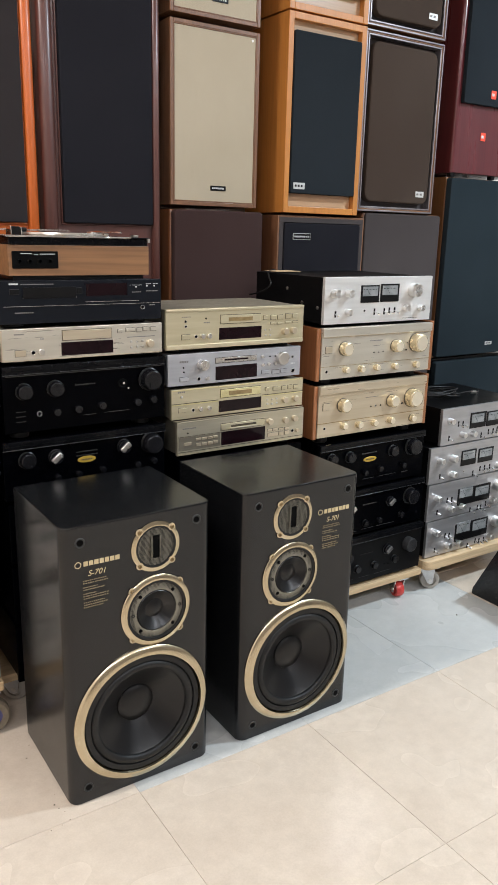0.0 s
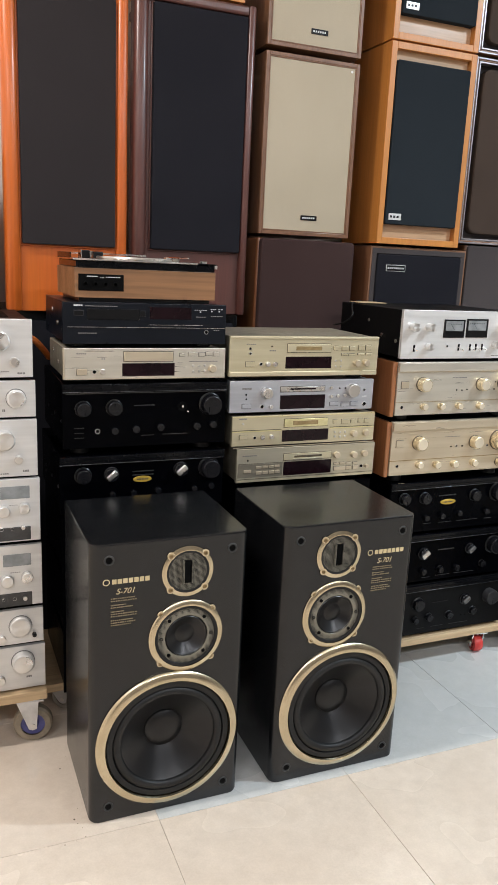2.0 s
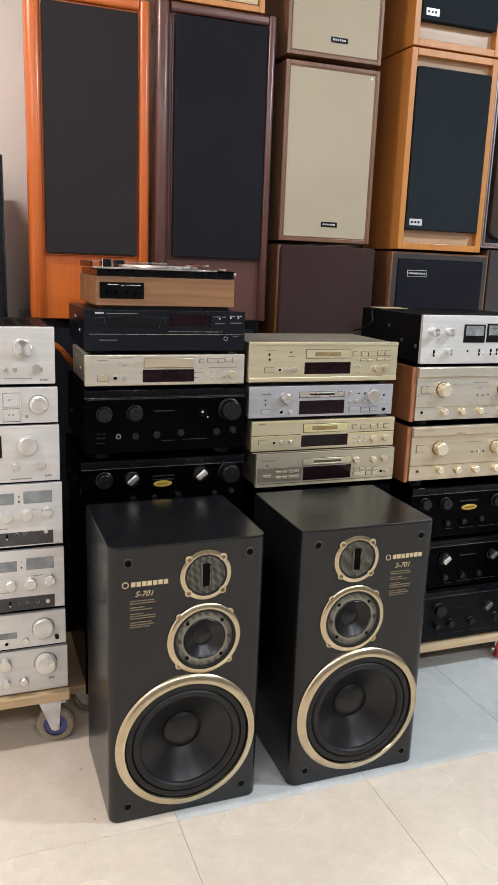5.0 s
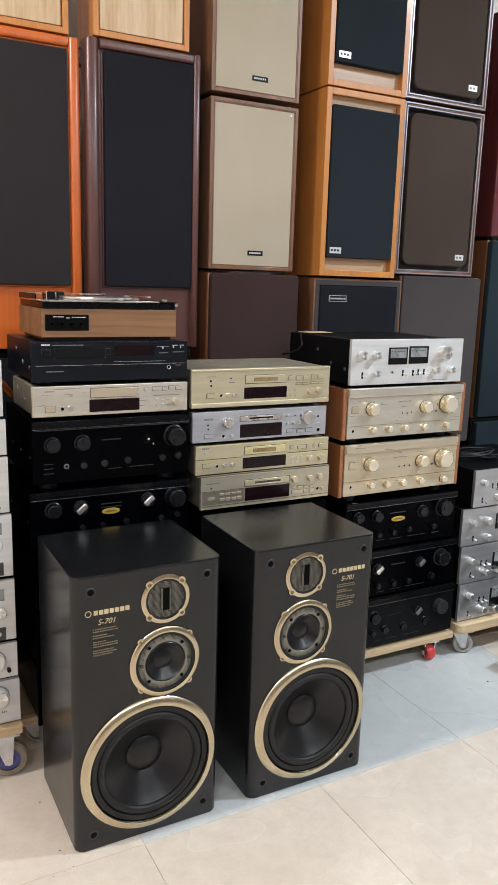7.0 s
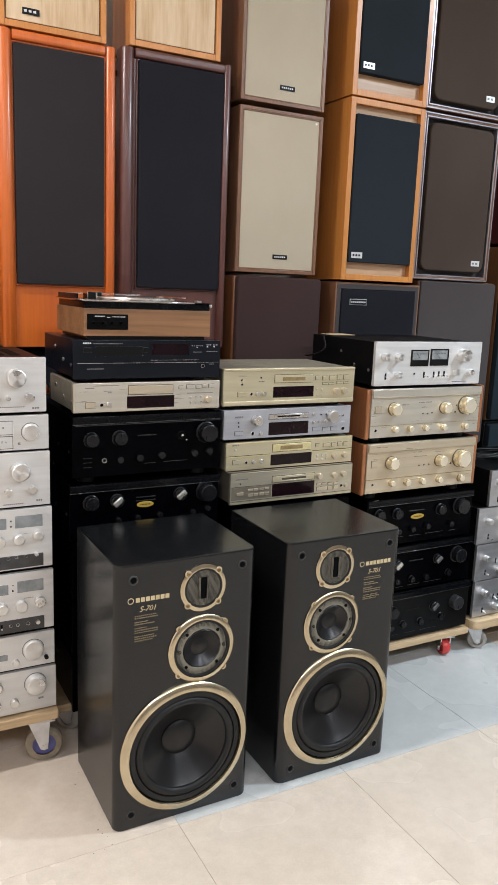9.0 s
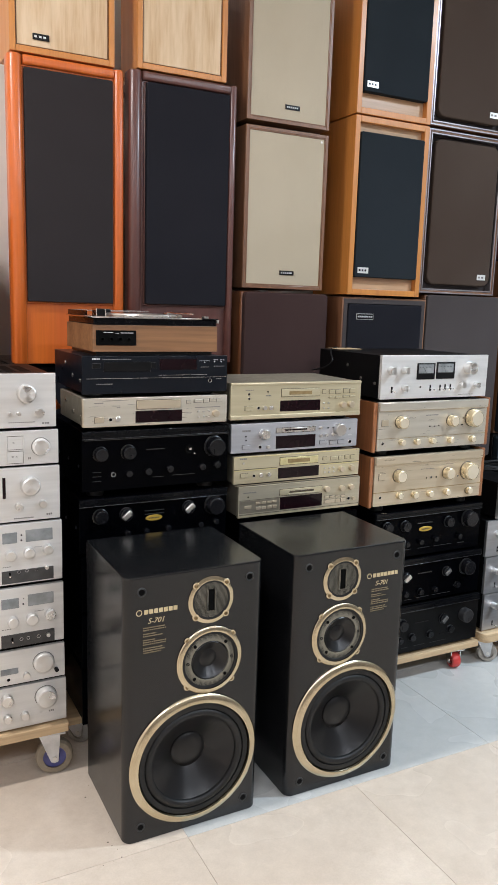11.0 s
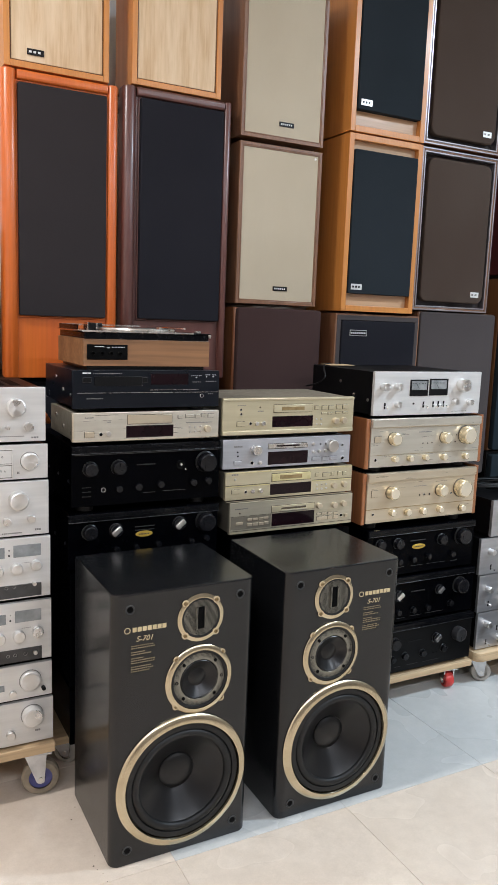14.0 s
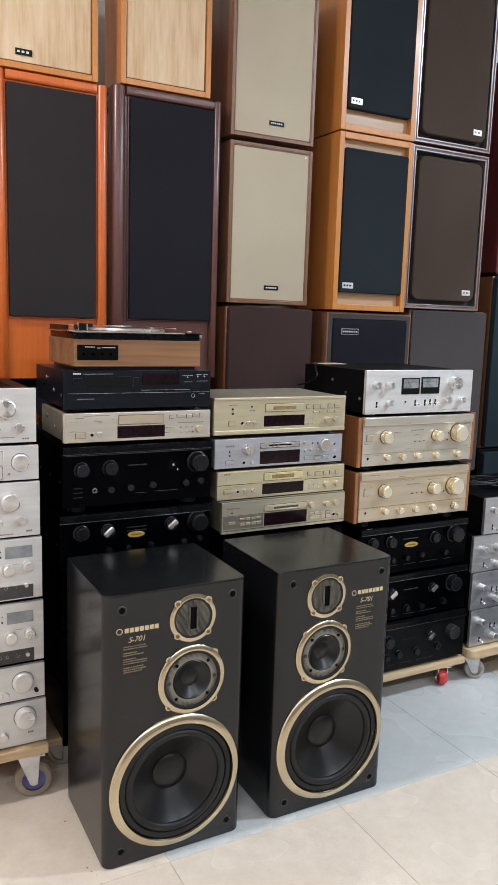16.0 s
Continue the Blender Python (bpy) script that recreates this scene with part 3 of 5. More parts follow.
for xa, xb in ((0.41, 0.775), (0.805, 1.17)):
    o, w, h = cabinet("loudspeaker", xa, xb, 0, 1.108, BACK + 0.03, 0.36, "black_vinyl", "plain black loudspeaker cabinet bearing a tall loudspeaker", "black base loudspeakers")
    framed_grille(o, -w + 0.02, w - 0.02, 0.03, h - 0.03, "cloth_black", -0.012, 0.002)


# cream-fronted pair on top
for x0, x1, gx0, gx1, z0, logo in ((0.432, 0.752, 0.470, 0.730, 2.034, True), (0.826, 1.140, 0.852, 1.113, 2.046, False)):
    o, w, h = shell("loudspeaker", x0, x1, z0, z0 + 0.58, BACK, 0.17, "oak", "golden oak bookshelf loudspeaker with a cream woven grille", "cream-fronted loudspeakers", 0.018, 0.012)
    part("grille_bead", frame_bm(-w + 0.0185, w - 0.0185, 0.0185, h - 0.0185, 0.003, 0.004, 0.013), "teak_dark", o)
    framed_grille(o, -w + 0.022, w - 0.022, 0.022, h - 0.022, "cloth_cream", 0.005, 0.013, 0.002)
    if logo:
        badge(o, -w + 0.068, -w + 0.118, 0.040, 0.058, 0.004, "black_plastic", "white_print", 3)

# beige-fronted pair
for z0, z1 in ((1.375, 1.928), (1.945, 2.50)):
    o, w, h = shell("loudspeaker", 1.220, 1.556, z0, z1, BACK, 0.33, "walnut_v", "walnut loudspeaker with a plain beige cloth grille and small badge", "beige-fronted loudspeakers", 0.012, 0.012)
    framed_grille(o, -w + 0.0135, w - 0.0135, 0.0135, h - 0.0135, "cloth_beige", 0.003, 0.013, 0.003)
    part("grille_bead", frame_bm(-w + 0.012, w - 0.012, 0.012, h - 0.012, 0.004, 0.0005, 0.006, 0.0012), "walnut_v", o)
    badge(o, w - 0.185, w - 0.125, 0.050, 0.066, 0.003, "black_plastic", "white_print", 6)
    part("corner_pin", lathe([(0.004, 0.003), (0.004, 0.0015), (0, 0.0015)], 10, w - 0.028, h - 0.026), "steel", o)

# oak pair with black grilles
for z0, z1, g0, g1 in ((1.365, 2.014, 1.432, 1.958), (2.020, 2.62, 2.098, 2.545)):
    o, w, h = shell("loudspeaker", 1.662, 2.008, z0, z1, BACK - 0.015, 0.25, "oak", "oak loudspeaker with a black cloth grille and small silver badge", "oak loudspeakers", 0.022, 0.024, "oak_light")
    c = 1.835
    framed_grille(o, 1.687 - c, 2.000 - c - 0.017, g0 - z0, g1 - z0, "cloth_slate", -0.006, 0.024, 0.006)
    badge(o, 1.698 - c, 1.748 - c, g0 - z0 + 0.014, g0 - z0 + 0.036, -0.006, "silver_face", "black_plastic", 3)

# brown pair with metal trim
for z0, z1 in ((1.383, 2.014), (2.026, 2.66)):
    o, w, h = shell("loudspeaker", 2.016, 2.418, z0, z1, BACK, 0.34, "walnut_v", "dark loudspeaker with silver edge trim and brown rounded cloth grille", "silver-trimmed loudspeakers", 0.012, 0.03, "cloth_grey")
    part("outer_trim", frame_bm(-w + 0.0005, w - 0.0005, 0.0005, h - 0.0005, 0.006, -0.004, 0.0, 0.001), "trim_bronze", o, "thin silver outer trim")
    part("inner_trim", frame_bm(-w + 0.013, w - 0.013, 0.013, h - 0.013, 0.006, -0.002, 0.03, 0.001), "trim_bronze", o)
    part("grille", round_box(-w + 0.036, w - 0.030, -0.004, 0.03, 0.036, h - 0.034, 0.035, "y", 0.006), "cloth_brown", o)
    badge(o, w - 0.10, w - 0.055, 0.062, 0.084, -0.004, "silver_face", "grey_print", 2)

# lower row
o, w, h = cabinet("loudspeaker", 1.226, 1.582, 0.66, 1.362, BACK + 0.02, 0.36, "cheek_wood", "wooden loudspeaker with a dark plum cloth front", "lower loudspeakers", 0.01)
part("grille", round_box(-w + 0.004, w - 0.001, -0.028, -0.001, 0.004, h - 0.001, 0.014, "y", 0.008), "cloth_plum", o)
o, w, h = shell("loudspeaker", 1.652, 2.060, 0.70, 1.356, BACK, 0.36, "walnut_v", "walnut loudspeaker with a black grille and thin framed badge", "lower loudspeakers", 0.008, 0.012)
part("face_frame", frame_bm(-w + 0.0065, w - 0.0065, 0.0065, h - 0.0065, 0.018, -0.002, 0.012), "cloth_grey", o)
framed_grille(o, -w + 0.025, w - 0.025, 0.026, h - 0.026, "cloth_black", -0.008, 0.012, 0.012)
b_ = badge(o, -w + 0.062, -w + 0.142, h - 0.085, h - 0.062, -0.008, "silver_face")
part("badge_field", box(-w + 0.064, -w + 0.140, -0.0112, -0.0106, h - 0.083, h - 0.064), "black_plastic", b_)
print_bars(b_, -w + 0.067, -w + 0.137, h - 0.0735, 0.006, 8, "white_print", -0.0118, 3)
o, w, h = cabinet("loudspeaker", 2.064, 2.478, 0.68, 1.379, BACK + 0.012, 0.36, "walnut_v", "loudspeaker with a full grey-brown cloth front", "lower loudspeakers", 0.012)
part("grille", round_box(-w + 0.002, w - 0.002, -0.014, -0.001, 0.004, h - 0.002, 0.012, "y", 0.008), "cloth_grey", o)
# hidden bases under the lower row
for xa, xb, zt in ((1.192, 1.582, 0.66), (1.625, 2.06, 0.70), (2.064, 2.462, 0.68)):
    o, w, h = cabinet("loudspeaker", xa, xb, 0, zt, BACK + 0.03, 0.36, "walnut_v", "dark wooden loudspeaker at the bottom of a stack", "bottom loudspeakers")
    framed_grille(o, -w + 0.02, w - 0.02, 0.03, h - 0.03, "cloth_black", -0.012, 0.002)

# far right stack
GY, GX = 2.345, 2.518
o, w, h = cabinet("loudspeaker", GX, GX + 0.46, 0, 0.775, GY + 0.004, 0.40, "black_vinyl", "black loudspeaker at the bottom of a stack", "far stack")
framed_grille(o, -w + 0.005, w - 0.005, 0.02, h - 0.012, "cloth_green", -0.03, 0.0, 0.01)
o, w, h = cabinet("loudspeaker", GX, GX + 0.46, 0.779, 1.536, GY + 0.004, 0.40, "teak_dark", "large wooden loudspeaker with a dark green-grey grille", "far stack")
framed_grille(o, -w + 0.002, w - 0.005, 0.006, h - 0.004, "cloth_green", -0.03, 0.0, 0.01)
badge(o, w - 0.15, w - 0.105, 0.045, 0.060, -0.03, "silver_face", "black_plastic", 3)
o, w, h = cabinet("loudspeaker", GX + 0.006, GX + 0.466, 1.552, 2.43, GY - 0.012, 0.40, "burgundy", "large glossy burgundy loudspeaker with a dark blue grille", "far stack", 0.012)
for fx in (-w + 0.02, 0.04, w - 0.02):
    part("foot", round_box(fx - 0.012, fx + 0.012, 0.006, 0.03, -0.0155, 0.0, 0.004, "z", 0.001), "black_plastic", o)
framed_grille(o, -w + 0.020, w - 0.020, 0.268, h - 0.04, "cloth_slate", -0.02, 0.0, 0.006)
badge(o, -w + 0.176, -w + 0.206, 0.296, 0.328, -0.02, "red_badge", "white_print", 1)
badge(o, -w + 0.158, -w + 0.188, 0.134, 0.166, 0.0, "red_badge", "white_print", 1)

# dark loudspeaker beyond the left stack
o, w, h = cabinet("loudspeaker", -0.06, 0.354, 0.0, 1.575, BACK + 0.02, 0.36, "black_vinyl", "tall black loudspeaker standing against the wall", "wall loudspeakers")
framed_grille(o, -w + 0.01, w - 0.01, 0.06, h - 0.03, "cloth_black", -0.014, 0.002)


# ---------------------------------------------------------------- components
FRONT = 1.828


def unit(name, label, category, group, x0, x1, z0, z1, depth, case, face, y=FRONT, foot=0.010, lip=0.012, inset=0.006):
    """A hi-fi unit: case, thicker front plate, four feet. Local origin: the front plate's lower left corner."""
    o = thing(name, (x0, y, z0), label, category, group)
    w, h = x1 - x0, z1 - z0
    part("case", box(inset, w - inset, lip, depth, foot + 0.001, h - 0.002, 0.002), case, o)
    part("front_plate", box(0, w, 0, lip + 0.001, foot, h, 0.0015), face, o)
    for fx in (0.05, w - 0.05):
        for fy in (0.05, depth - 0.05):
            bm = lathe([(0, 0), (0.022, 0), (0.024, 0.002), (0.024, foot), (0, foot)], 20)
            bmesh.ops.rotate(bm, verts=bm.verts, matrix=Matrix.Rotation(radians(90), 3, "X"))
            bmesh.ops.recalc_face_normals(bm, faces=bm.faces)
            part("foot", bm, "rubber", o, "", "", (fx, fy, 0))
    return o


AMPS = "silver amplifier stack"
A_Y = 1.808
colA = {}
for key, nm, cat, label, x1, z0, z1, ft in (
        ("a7", "amplifier", "amplifier", "pale silver amplifier with round knobs at the bottom of a stack", 0.449, 0.156, 0.284, 0.006),
        ("a6", "tuner", "tuner", "pale silver tuner with one large tuning knob", 0.446, 0.284, 0.388, 0.008),
        ("a5", "cassette_deck", "cassette deck", "pale silver amplifier with two grey meters and a dark jack strip", 0.445, 0.388, 0.563, 0.010),
        ("a4", "cassette_deck", "cassette deck", "pale silver amplifier with two grey meters and a dark jack strip", 0.443, 0.563, 0.737, 0.010),
        ("a3", "amplifier", "amplifier", "pale silver amplifier with a large brushed volume knob", 0.439, 0.737, 0.886, 0.006),
        ("a2", "amplifier", "amplifier", "pale silver unit with grey window panels and a white knob", 0.437, 0.886, 0.981, 0.006),
        ("a1", "amplifier", "amplifier", "pale silver amplifier with a large brushed knob topping a stack", 0.432, 0.981, 1.127, 0.008)):
    colA[key] = unit(nm, label, cat, AMPS, x1 - 0.425, x1, z0, z1, 0.33, "black_case", "warm_silver", A_Y, ft)

colB = {}
for key, nm, cat, label, x0, x1, z0, z1, ft, case, face, dp in (
        ("b6", "amplifier", "amplifier", "black amplifier low in a stack", 0.50, 0.935, 0.103, 0.275, 0.012, "black_metal", "black_metal", 0.36),
        ("b5", "amplifier", "amplifier", "black amplifier low in a stack", 0.50, 0.935, 0.275, 0.445, 0.012, "black_metal", "black_metal", 0.36),
        ("b4", "amplifier", "amplifier", "black amplifier low in a stack", 0.50, 0.935, 0.445, 0.615, 0.012, "black_metal", "black_metal", 0.36),
        ("b3", "amplifier", "amplifier", "black amplifier with silver-tipped knobs and a yellow oval badge", 0.494, 0.938, 0.615, 0.780, 0.012, "black_metal", "black_metal", 0.36),
        ("b2", "amplifier", "amplifier", "black amplifier with black knobs and one knob missing", 0.503, 0.938, 0.780, 0.967, 0.020, "black_metal", "black_metal", 0.36),
        ("b1", "cd_player", "cd player", "silver cd player with a dark red display and champagne trim", 0.507, 0.932, 0.967, 1.056, 0.010, "tan_case", "champagne_pale", 0.27),
        ("b0", "cd_player", "cd player", "blue-black cd player with a closed tray", 0.506, 0.930, 1.056, 1.169, 0.011, "navy_case", "navy_case", 0.33)):
    colB[key] = unit(nm, label, cat, "black amplifier stack", x0, x1, z0, z1, dp, case, face, FRONT, ft)

colC = {}
for key, nm, cat, label, x0, x1, z0, z1, ft, case, face, dp in (
        ("c8", "amplifier", "amplifier", "black unit low in a stack", 0.985, 1.415, 0.103, 0.250, 0.010, "black_metal", "black_metal", 0.34),
        ("c7", "amplifier", "amplifier", "black unit low in a stack", 0.985, 1.415, 0.250, 0.390, 0.010, "black_metal", "black_metal", 0.34),
        ("c6", "amplifier", "amplifier", "black unit low in a stack", 0.985, 1.415, 0.390, 0.530, 0.010, "black_metal", "black_metal", 0.34),
        ("c5", "amplifier", "amplifier", "black unit low in a stack", 0.985, 1.415, 0.530, 0.664, 0.010, "black_metal", "black_metal", 0.34),
        ("c4", "minidisc_deck", "minidisc deck", "dull pewter-gold minidisc deck with a small keypad", 0.978, 1.420, 0.664, 0.776, 0.014, "tan_case", "pewter", 0.28),
        ("c3", "minidisc_deck", "minidisc deck", "slim gold minidisc deck with a stepped front", 0.960, 1.412, 0.776, 0.869, 0.008, "tan_case", "gold_face", 0.28),
        ("c2", "minidisc_deck", "minidisc deck", "blue-grey minidisc deck with a dark red display", 0.949, 1.398, 0.869, 0.967, 0.010, "blue_silver", "blue_silver", 0.28),
        ("c1", "minidisc_deck", "minidisc deck", "pale gold minidisc deck on top of a stack", 0.944, 1.404, 0.967, 1.089, 0.012, "tan_case", "gold_face", 0.28)):
    colC[key] = unit(nm, label, cat, "minidisc stack", x0, x1, z0, z1, dp, case, face, FRONT, ft)

colD = {}
for key, nm, cat, label, x0, x1, z0, z1, ft, case, face, dp in (
        ("d6", "amplifier", "amplifier", "dark grey amplifier at the bottom of a stack", 1.548, 1.990, 0.103, 0.290, 0.012, "black_metal", "black_case", 0.36),
        ("d5", "amplifier", "amplifier", "black amplifier with a silver-tipped knob", 1.530, 1.978, 0.290, 0.464, 0.012, "black_metal", "black_metal", 0.36),
        ("d4", "amplifier", "amplifier", "black amplifier with a yellow oval badge", 1.492, 1.962, 0.464, 0.640, 0.010, "black_metal", "black_metal", 0.36),
        ("d3", "amplifier", "amplifier", "champagne amplifier with round knobs and wooden side cheeks", 1.478, 1.946, 0.640, 0.834, 0.026, "black_case", "champagne", 0.36),
        ("d2", "amplifier", "amplifier", "champagne amplifier with round knobs and wooden side cheeks", 1.480, 1.950, 0.834, 1.015, 0.020, "black_case", "champagne_pale", 0.36),
        ("d1", "amplifier", "amplifier", "silver amplifier with two dark meters on top of a stack", 1.481, 1.936, 1.015, 1.168, 0.010, "black_case", "silver_face", 0.38)):
    colD[key] = unit(nm, label, cat, "champagne amplifier stack", x0, x1, z0, z1, dp, case, face, FRONT, ft)
for key in ("d2", "d3"):
    o = colD[key]
    h = 0.181 if key == "d2" else 0.194
    f0 = 0.020 if key == "d2" else 0.026
    w = 0.470 if key == "d2" else 0.468
    part("side_cheek", round_box(-0.016, -0.0005, 0.004, 0.37, f0 - 0.004, h - 0.001, 0.004, "z", 0.002), "cheek_wood", o, "reddish wooden cheek")
    part("side_cheek", round_box(w + 0.0005, w + 0.018, 0.004, 0.37, f0 - 0.004, h + 0.003, 0.004, "z", 0.002), "cheek_wood", o, "reddish wooden cheek")

colE = {}
for key, x0, z0, z1 in (("e4", 2.022, 0.128, 0.274), ("e3", 2.014, 0.274, 0.419), ("e2", 2.006, 0.419, 0.560), ("e1", 2.050, 0.560, 0.700)):
    colE[key] = unit("amplifier", "dull silver amplifier with lever switches, metal knobs and two dark meters", "amplifier", "lever-switch amplifiers", x0, x0 + 0.45, z0, z1, 0.36, "black_case", "aged_silver", 1.83, 0.004)


# ---------------------------------------------------------------- dollies
def caster(board, x, y, top, r, wide, tyre, hub, fork, turn=0, name="caster"):
    """Fork and wheel under a board; the axle runs along x before the turn."""
    c = part(name, box(-wide * 0.9, wide * 0.9, -0.03, 0.03, top - 0.006, top - 0.0005, 0.001), fork, board, "", "", (x, y, 0))
    c.rotation_euler = (0, 0, radians(turn))
    for s in (-1, 1):
        bm = bmesh.new()
        xa, xb = sorted((s * (wide / 2 + 0.002), s * (wide / 2 + 0.006)))
        outline = [(-0.016, top - 0.005), (0.042, top - 0.005), (0.040, top - 0.012), (0.010, r - 0.010), (0.0, r - 0.014), (-0.010, r - 0.010)]
        va = [bm.verts.new((xa, p, q)) for p, q in outline]
        vb = [bm.verts.new((xb, p, q)) for p, q in outline]
        bm.faces.new(va)
        bm.faces.new(vb[::-1])
        for k in range(6):
            bm.faces.new((va[k], vb[k], vb[(k + 1) % 6], va[(k + 1) % 6]))
        bmesh.ops.recalc_face_normals(bm, faces=bm.faces)
        part("fork", bm, fork, c)
    def wheel_part(nm, prof, mat):
        bm = lathe(prof, 36, 0.0, 0.0, False)
        bmesh.ops.rotate(bm, verts=bm.verts, matrix=Matrix.Rotation(radians(90), 3, "Z"))
        part(nm, bm, mat, c, "", "", (0, 0, r))
    h = wide / 2
    wheel_part("tyre", [(r * 0.62, -h), (r * 0.9, -h), (r, -h * 0.6), (r, h * 0.6), (r * 0.9, h), (r * 0.62, h)], tyre)
    wheel_part("hub", [(0, -h * 0.9), (r * 0.22, -h * 0.95), (r * 0.3, -h * 0.5), (r * 0.63, -h * 0.6), (r * 0.63, h * 0.6), (r * 0.3, h * 0.5), (r * 0.22, h * 0.95), (0, h * 0.9)], hub)
    wheel_part("axle", [(0, -h - 0.009), (0.006, -h - 0.009), (0.006, h + 0.009), (0, h + 0.009)], "steel")
    return c


def dolly(x0, x1, y0, y1, z0, z1, label, wheel, corner=0.004):
    o = thing("dolly", (0, 0, 0), label, "dolly", "wheeled boards")
    part("board", round_box(x0, x1, y0, y1, z0, z1, corner, "z", 0.0015), "ply", o)
    for x in (x0 + wheel["in"], x1 - wheel["in"]):
        for y in (y0 + wheel["iny"], y1 - 0.06):
            caster(o, x, y, z0, wheel["r"], wheel["w"], wheel["tyre"], wheel["hub"], wheel["fork"], wheel["turn"])
    return o


BIG = {"in": 0.035, "iny": 0.03, "r": 0.051, "w": 0.03, "tyre": "tyre_tan", "hub": "wheel_blue", "fork": "zinc", "turn": 80}
RED = {"in": 0.085, "iny": 0.035, "r": 0.029, "w": 0.030, "tyre": "wheel_red", "hub": "wheel_red", "fork": "chrome", "turn": -12}
GREY = {"in": 0.06, "iny": 0.04, "r": 0.037, "w": 0.026, "tyre": "wheel_grey", "hub": "wheel_grey", "fork": "zinc", "turn": 55}
dolly(0.0, 0.451, 1.79, 2.20, 0.131, 0.1555, "plywood dolly on large blue-hubbed casters under silver amplifiers", BIG)
dolly(0.46, 0.962, 1.90, 2.24, 0.079, 0.1025, "plywood dolly under a stack of black amplifiers", GREY)
dolly(0.968, 1.425, 1.822, 2.22, 0.079, 0.1025, "plywood dolly under a stack of units", RED)
dolly(1.43, 1.999, 1.818, 2.22, 0.081, 0.1025, "plywood dolly on small red casters under black amplifiers", RED)
dolly(2.008, 2.62, 1.80, 2.22, 0.094, 0.1275, "thick plywood dolly with rounded corners on grey casters", GREY, 0.03)

# ---------------------------------------------------------------- controls on the front plates
def knob(o, x, z, r, l, mat):
    k = part("knob", lathe([(r, 0.0), (r, -l * 0.82), (r * 0.95, -l * 0.95), (r * 0.86, -l), (0, -l)], 28 if r > 0.008 else 16, x, z), mat, o)
    if r > 0.012 and mat == "champ_knob":
        part("collar", lathe([(r * 1.07, 0.0), (r * 1.07, -0.002), (r * 1.02, -0.003), (r * 0.99, -0.003)], 28, x, z, False), "gap_brown", o)
    if mat == "champ_knob":
        part("cap", lathe([(r * 0.80, -l + 0.0005), (r * 0.80, -l - 0.0006), (r * 0.74, -l - 0.0010), (0, -l - 0.0010)], 28, x, z), "champ_cap", k)
    if r > 0.012 and mat == "warm_silver":
        part("collar", lathe([(r * 1.07, 0.0), (r * 1.07, -0.0008), (r * 1.02, -0.0008), (r * 0.99, -0.0004)], 28, x, z, False), "grey_print", o)
        part("cap", lathe([(r * 0.84, -l + 0.0005), (r * 0.84, -l - 0.0004), (r * 0.80, -l - 0.0008), (0, -l - 0.0008)], 28, x, z), "spun", k)
    if r > 0.010 and mat == "black_knob":
        part("collar", lathe([(r * 1.16, 0.0), (r * 1.16, -0.002), (r * 1.03, -0.004), (r * 0.99, -0.004)], 28, x, z, False), "black_plastic", o)
    if r > 0.007 and l > 0.012 and mat in ("black_knob", "grey_knob"):
        a = 0.9 + 40 * x
        px, pz = x + r * 0.55 * math.sin(a), z + r * 0.55 * math.cos(a)
        part("pointer", box(px - 0.0007, px + 0.0007, -l - 0.0005, -l + 0.0004, pz - r * 0.25, pz + r * 0.25), "socket_black", k)
    return k


def tipknob(o, x, z, r, l, tip):
    """Black knob with a metal bar across its cap."""
    k = part("knob", lathe([(r * 1.15, 0.0), (r * 1.15, -0.003), (r, -0.004), (r, -l * 0.7), (r * 0.9, -l * 0.8), (0, -l * 0.8)], 28, x, z), "black_knob", o)
    bm = add_box(bmesh.new(), -r * 0.85, r * 0.85, -l * 1.15, -l * 0.7, -r * 0.42, r * 0.42, r * 0.16, 3)
    bmesh.ops.rotate(bm, verts=bm.verts, matrix=Matrix.Rotation(radians(-40), 3, "Y"))
    part("grip", sharpen(bm), tip, k, "metal grip bar", "", (x, 0, z))
    return k


def jack(o, x, z, r):
    s = part("socket", lathe([(r * 0.8, 0.0), (r * 0.8, -0.0012), (r * 0.62, -0.0016), (r * 0.5, -0.0006), (0, -0.0006)], 16, x, z), "socket_black", o)
    if 0.0035 < r < 0.012:
        part("socket_rim", lathe([(r, 0.0), (r, -0.0016), (r * 0.9, -0.0022), (r * 0.78, -0.0014), (r * 0.78, -0.0004)], 18, x, z, False), "steel", s, "bright metal rim")
    return s


def button(o, x, z, w, h, mat):
    part("button_surround", box(x - w / 2 - 0.0009, x + w / 2 + 0.0009, -0.0005, 0.001, z - h / 2 - 0.0009, z + h / 2 + 0.0009), "dark_strip", o)
    return part("button", box(x - w / 2, x + w / 2, -0.0032, 0.001, z - h / 2, z + h / 2, 0.0008, 2), mat, o)


def switch(o, x, z, w, h):
    s = part("switch", box(x - w / 2, x + w / 2, -0.0022, 0.001, z - h / 2, z + h / 2, 0.0004, 1), "socket_black", o)
    part("switch_tip", lathe([(0.0028, -0.002), (0.0026, -0.008), (0, -0.009)], 12, x, z - h * 0.2), "chrome", s)


def lever(o, x, z, l):
    part("lever_slot", box(x - 0.0032, x + 0.0032, -0.0006, 0.001, z - 0.010, z + 0.010), "socket_black", o)
    bm = lathe([(0.0022, 0.002), (0.0026, -l), (0.0036, -l * 1.6), (0.003, -l * 1.75), (0, -l * 1.75)], 12)
    bmesh.ops.rotate(bm, verts=bm.verts, matrix=Matrix.Rotation(radians(16), 3, "X"))
    part("lever", bm, "chrome", o, "", "", (x, 0, z))


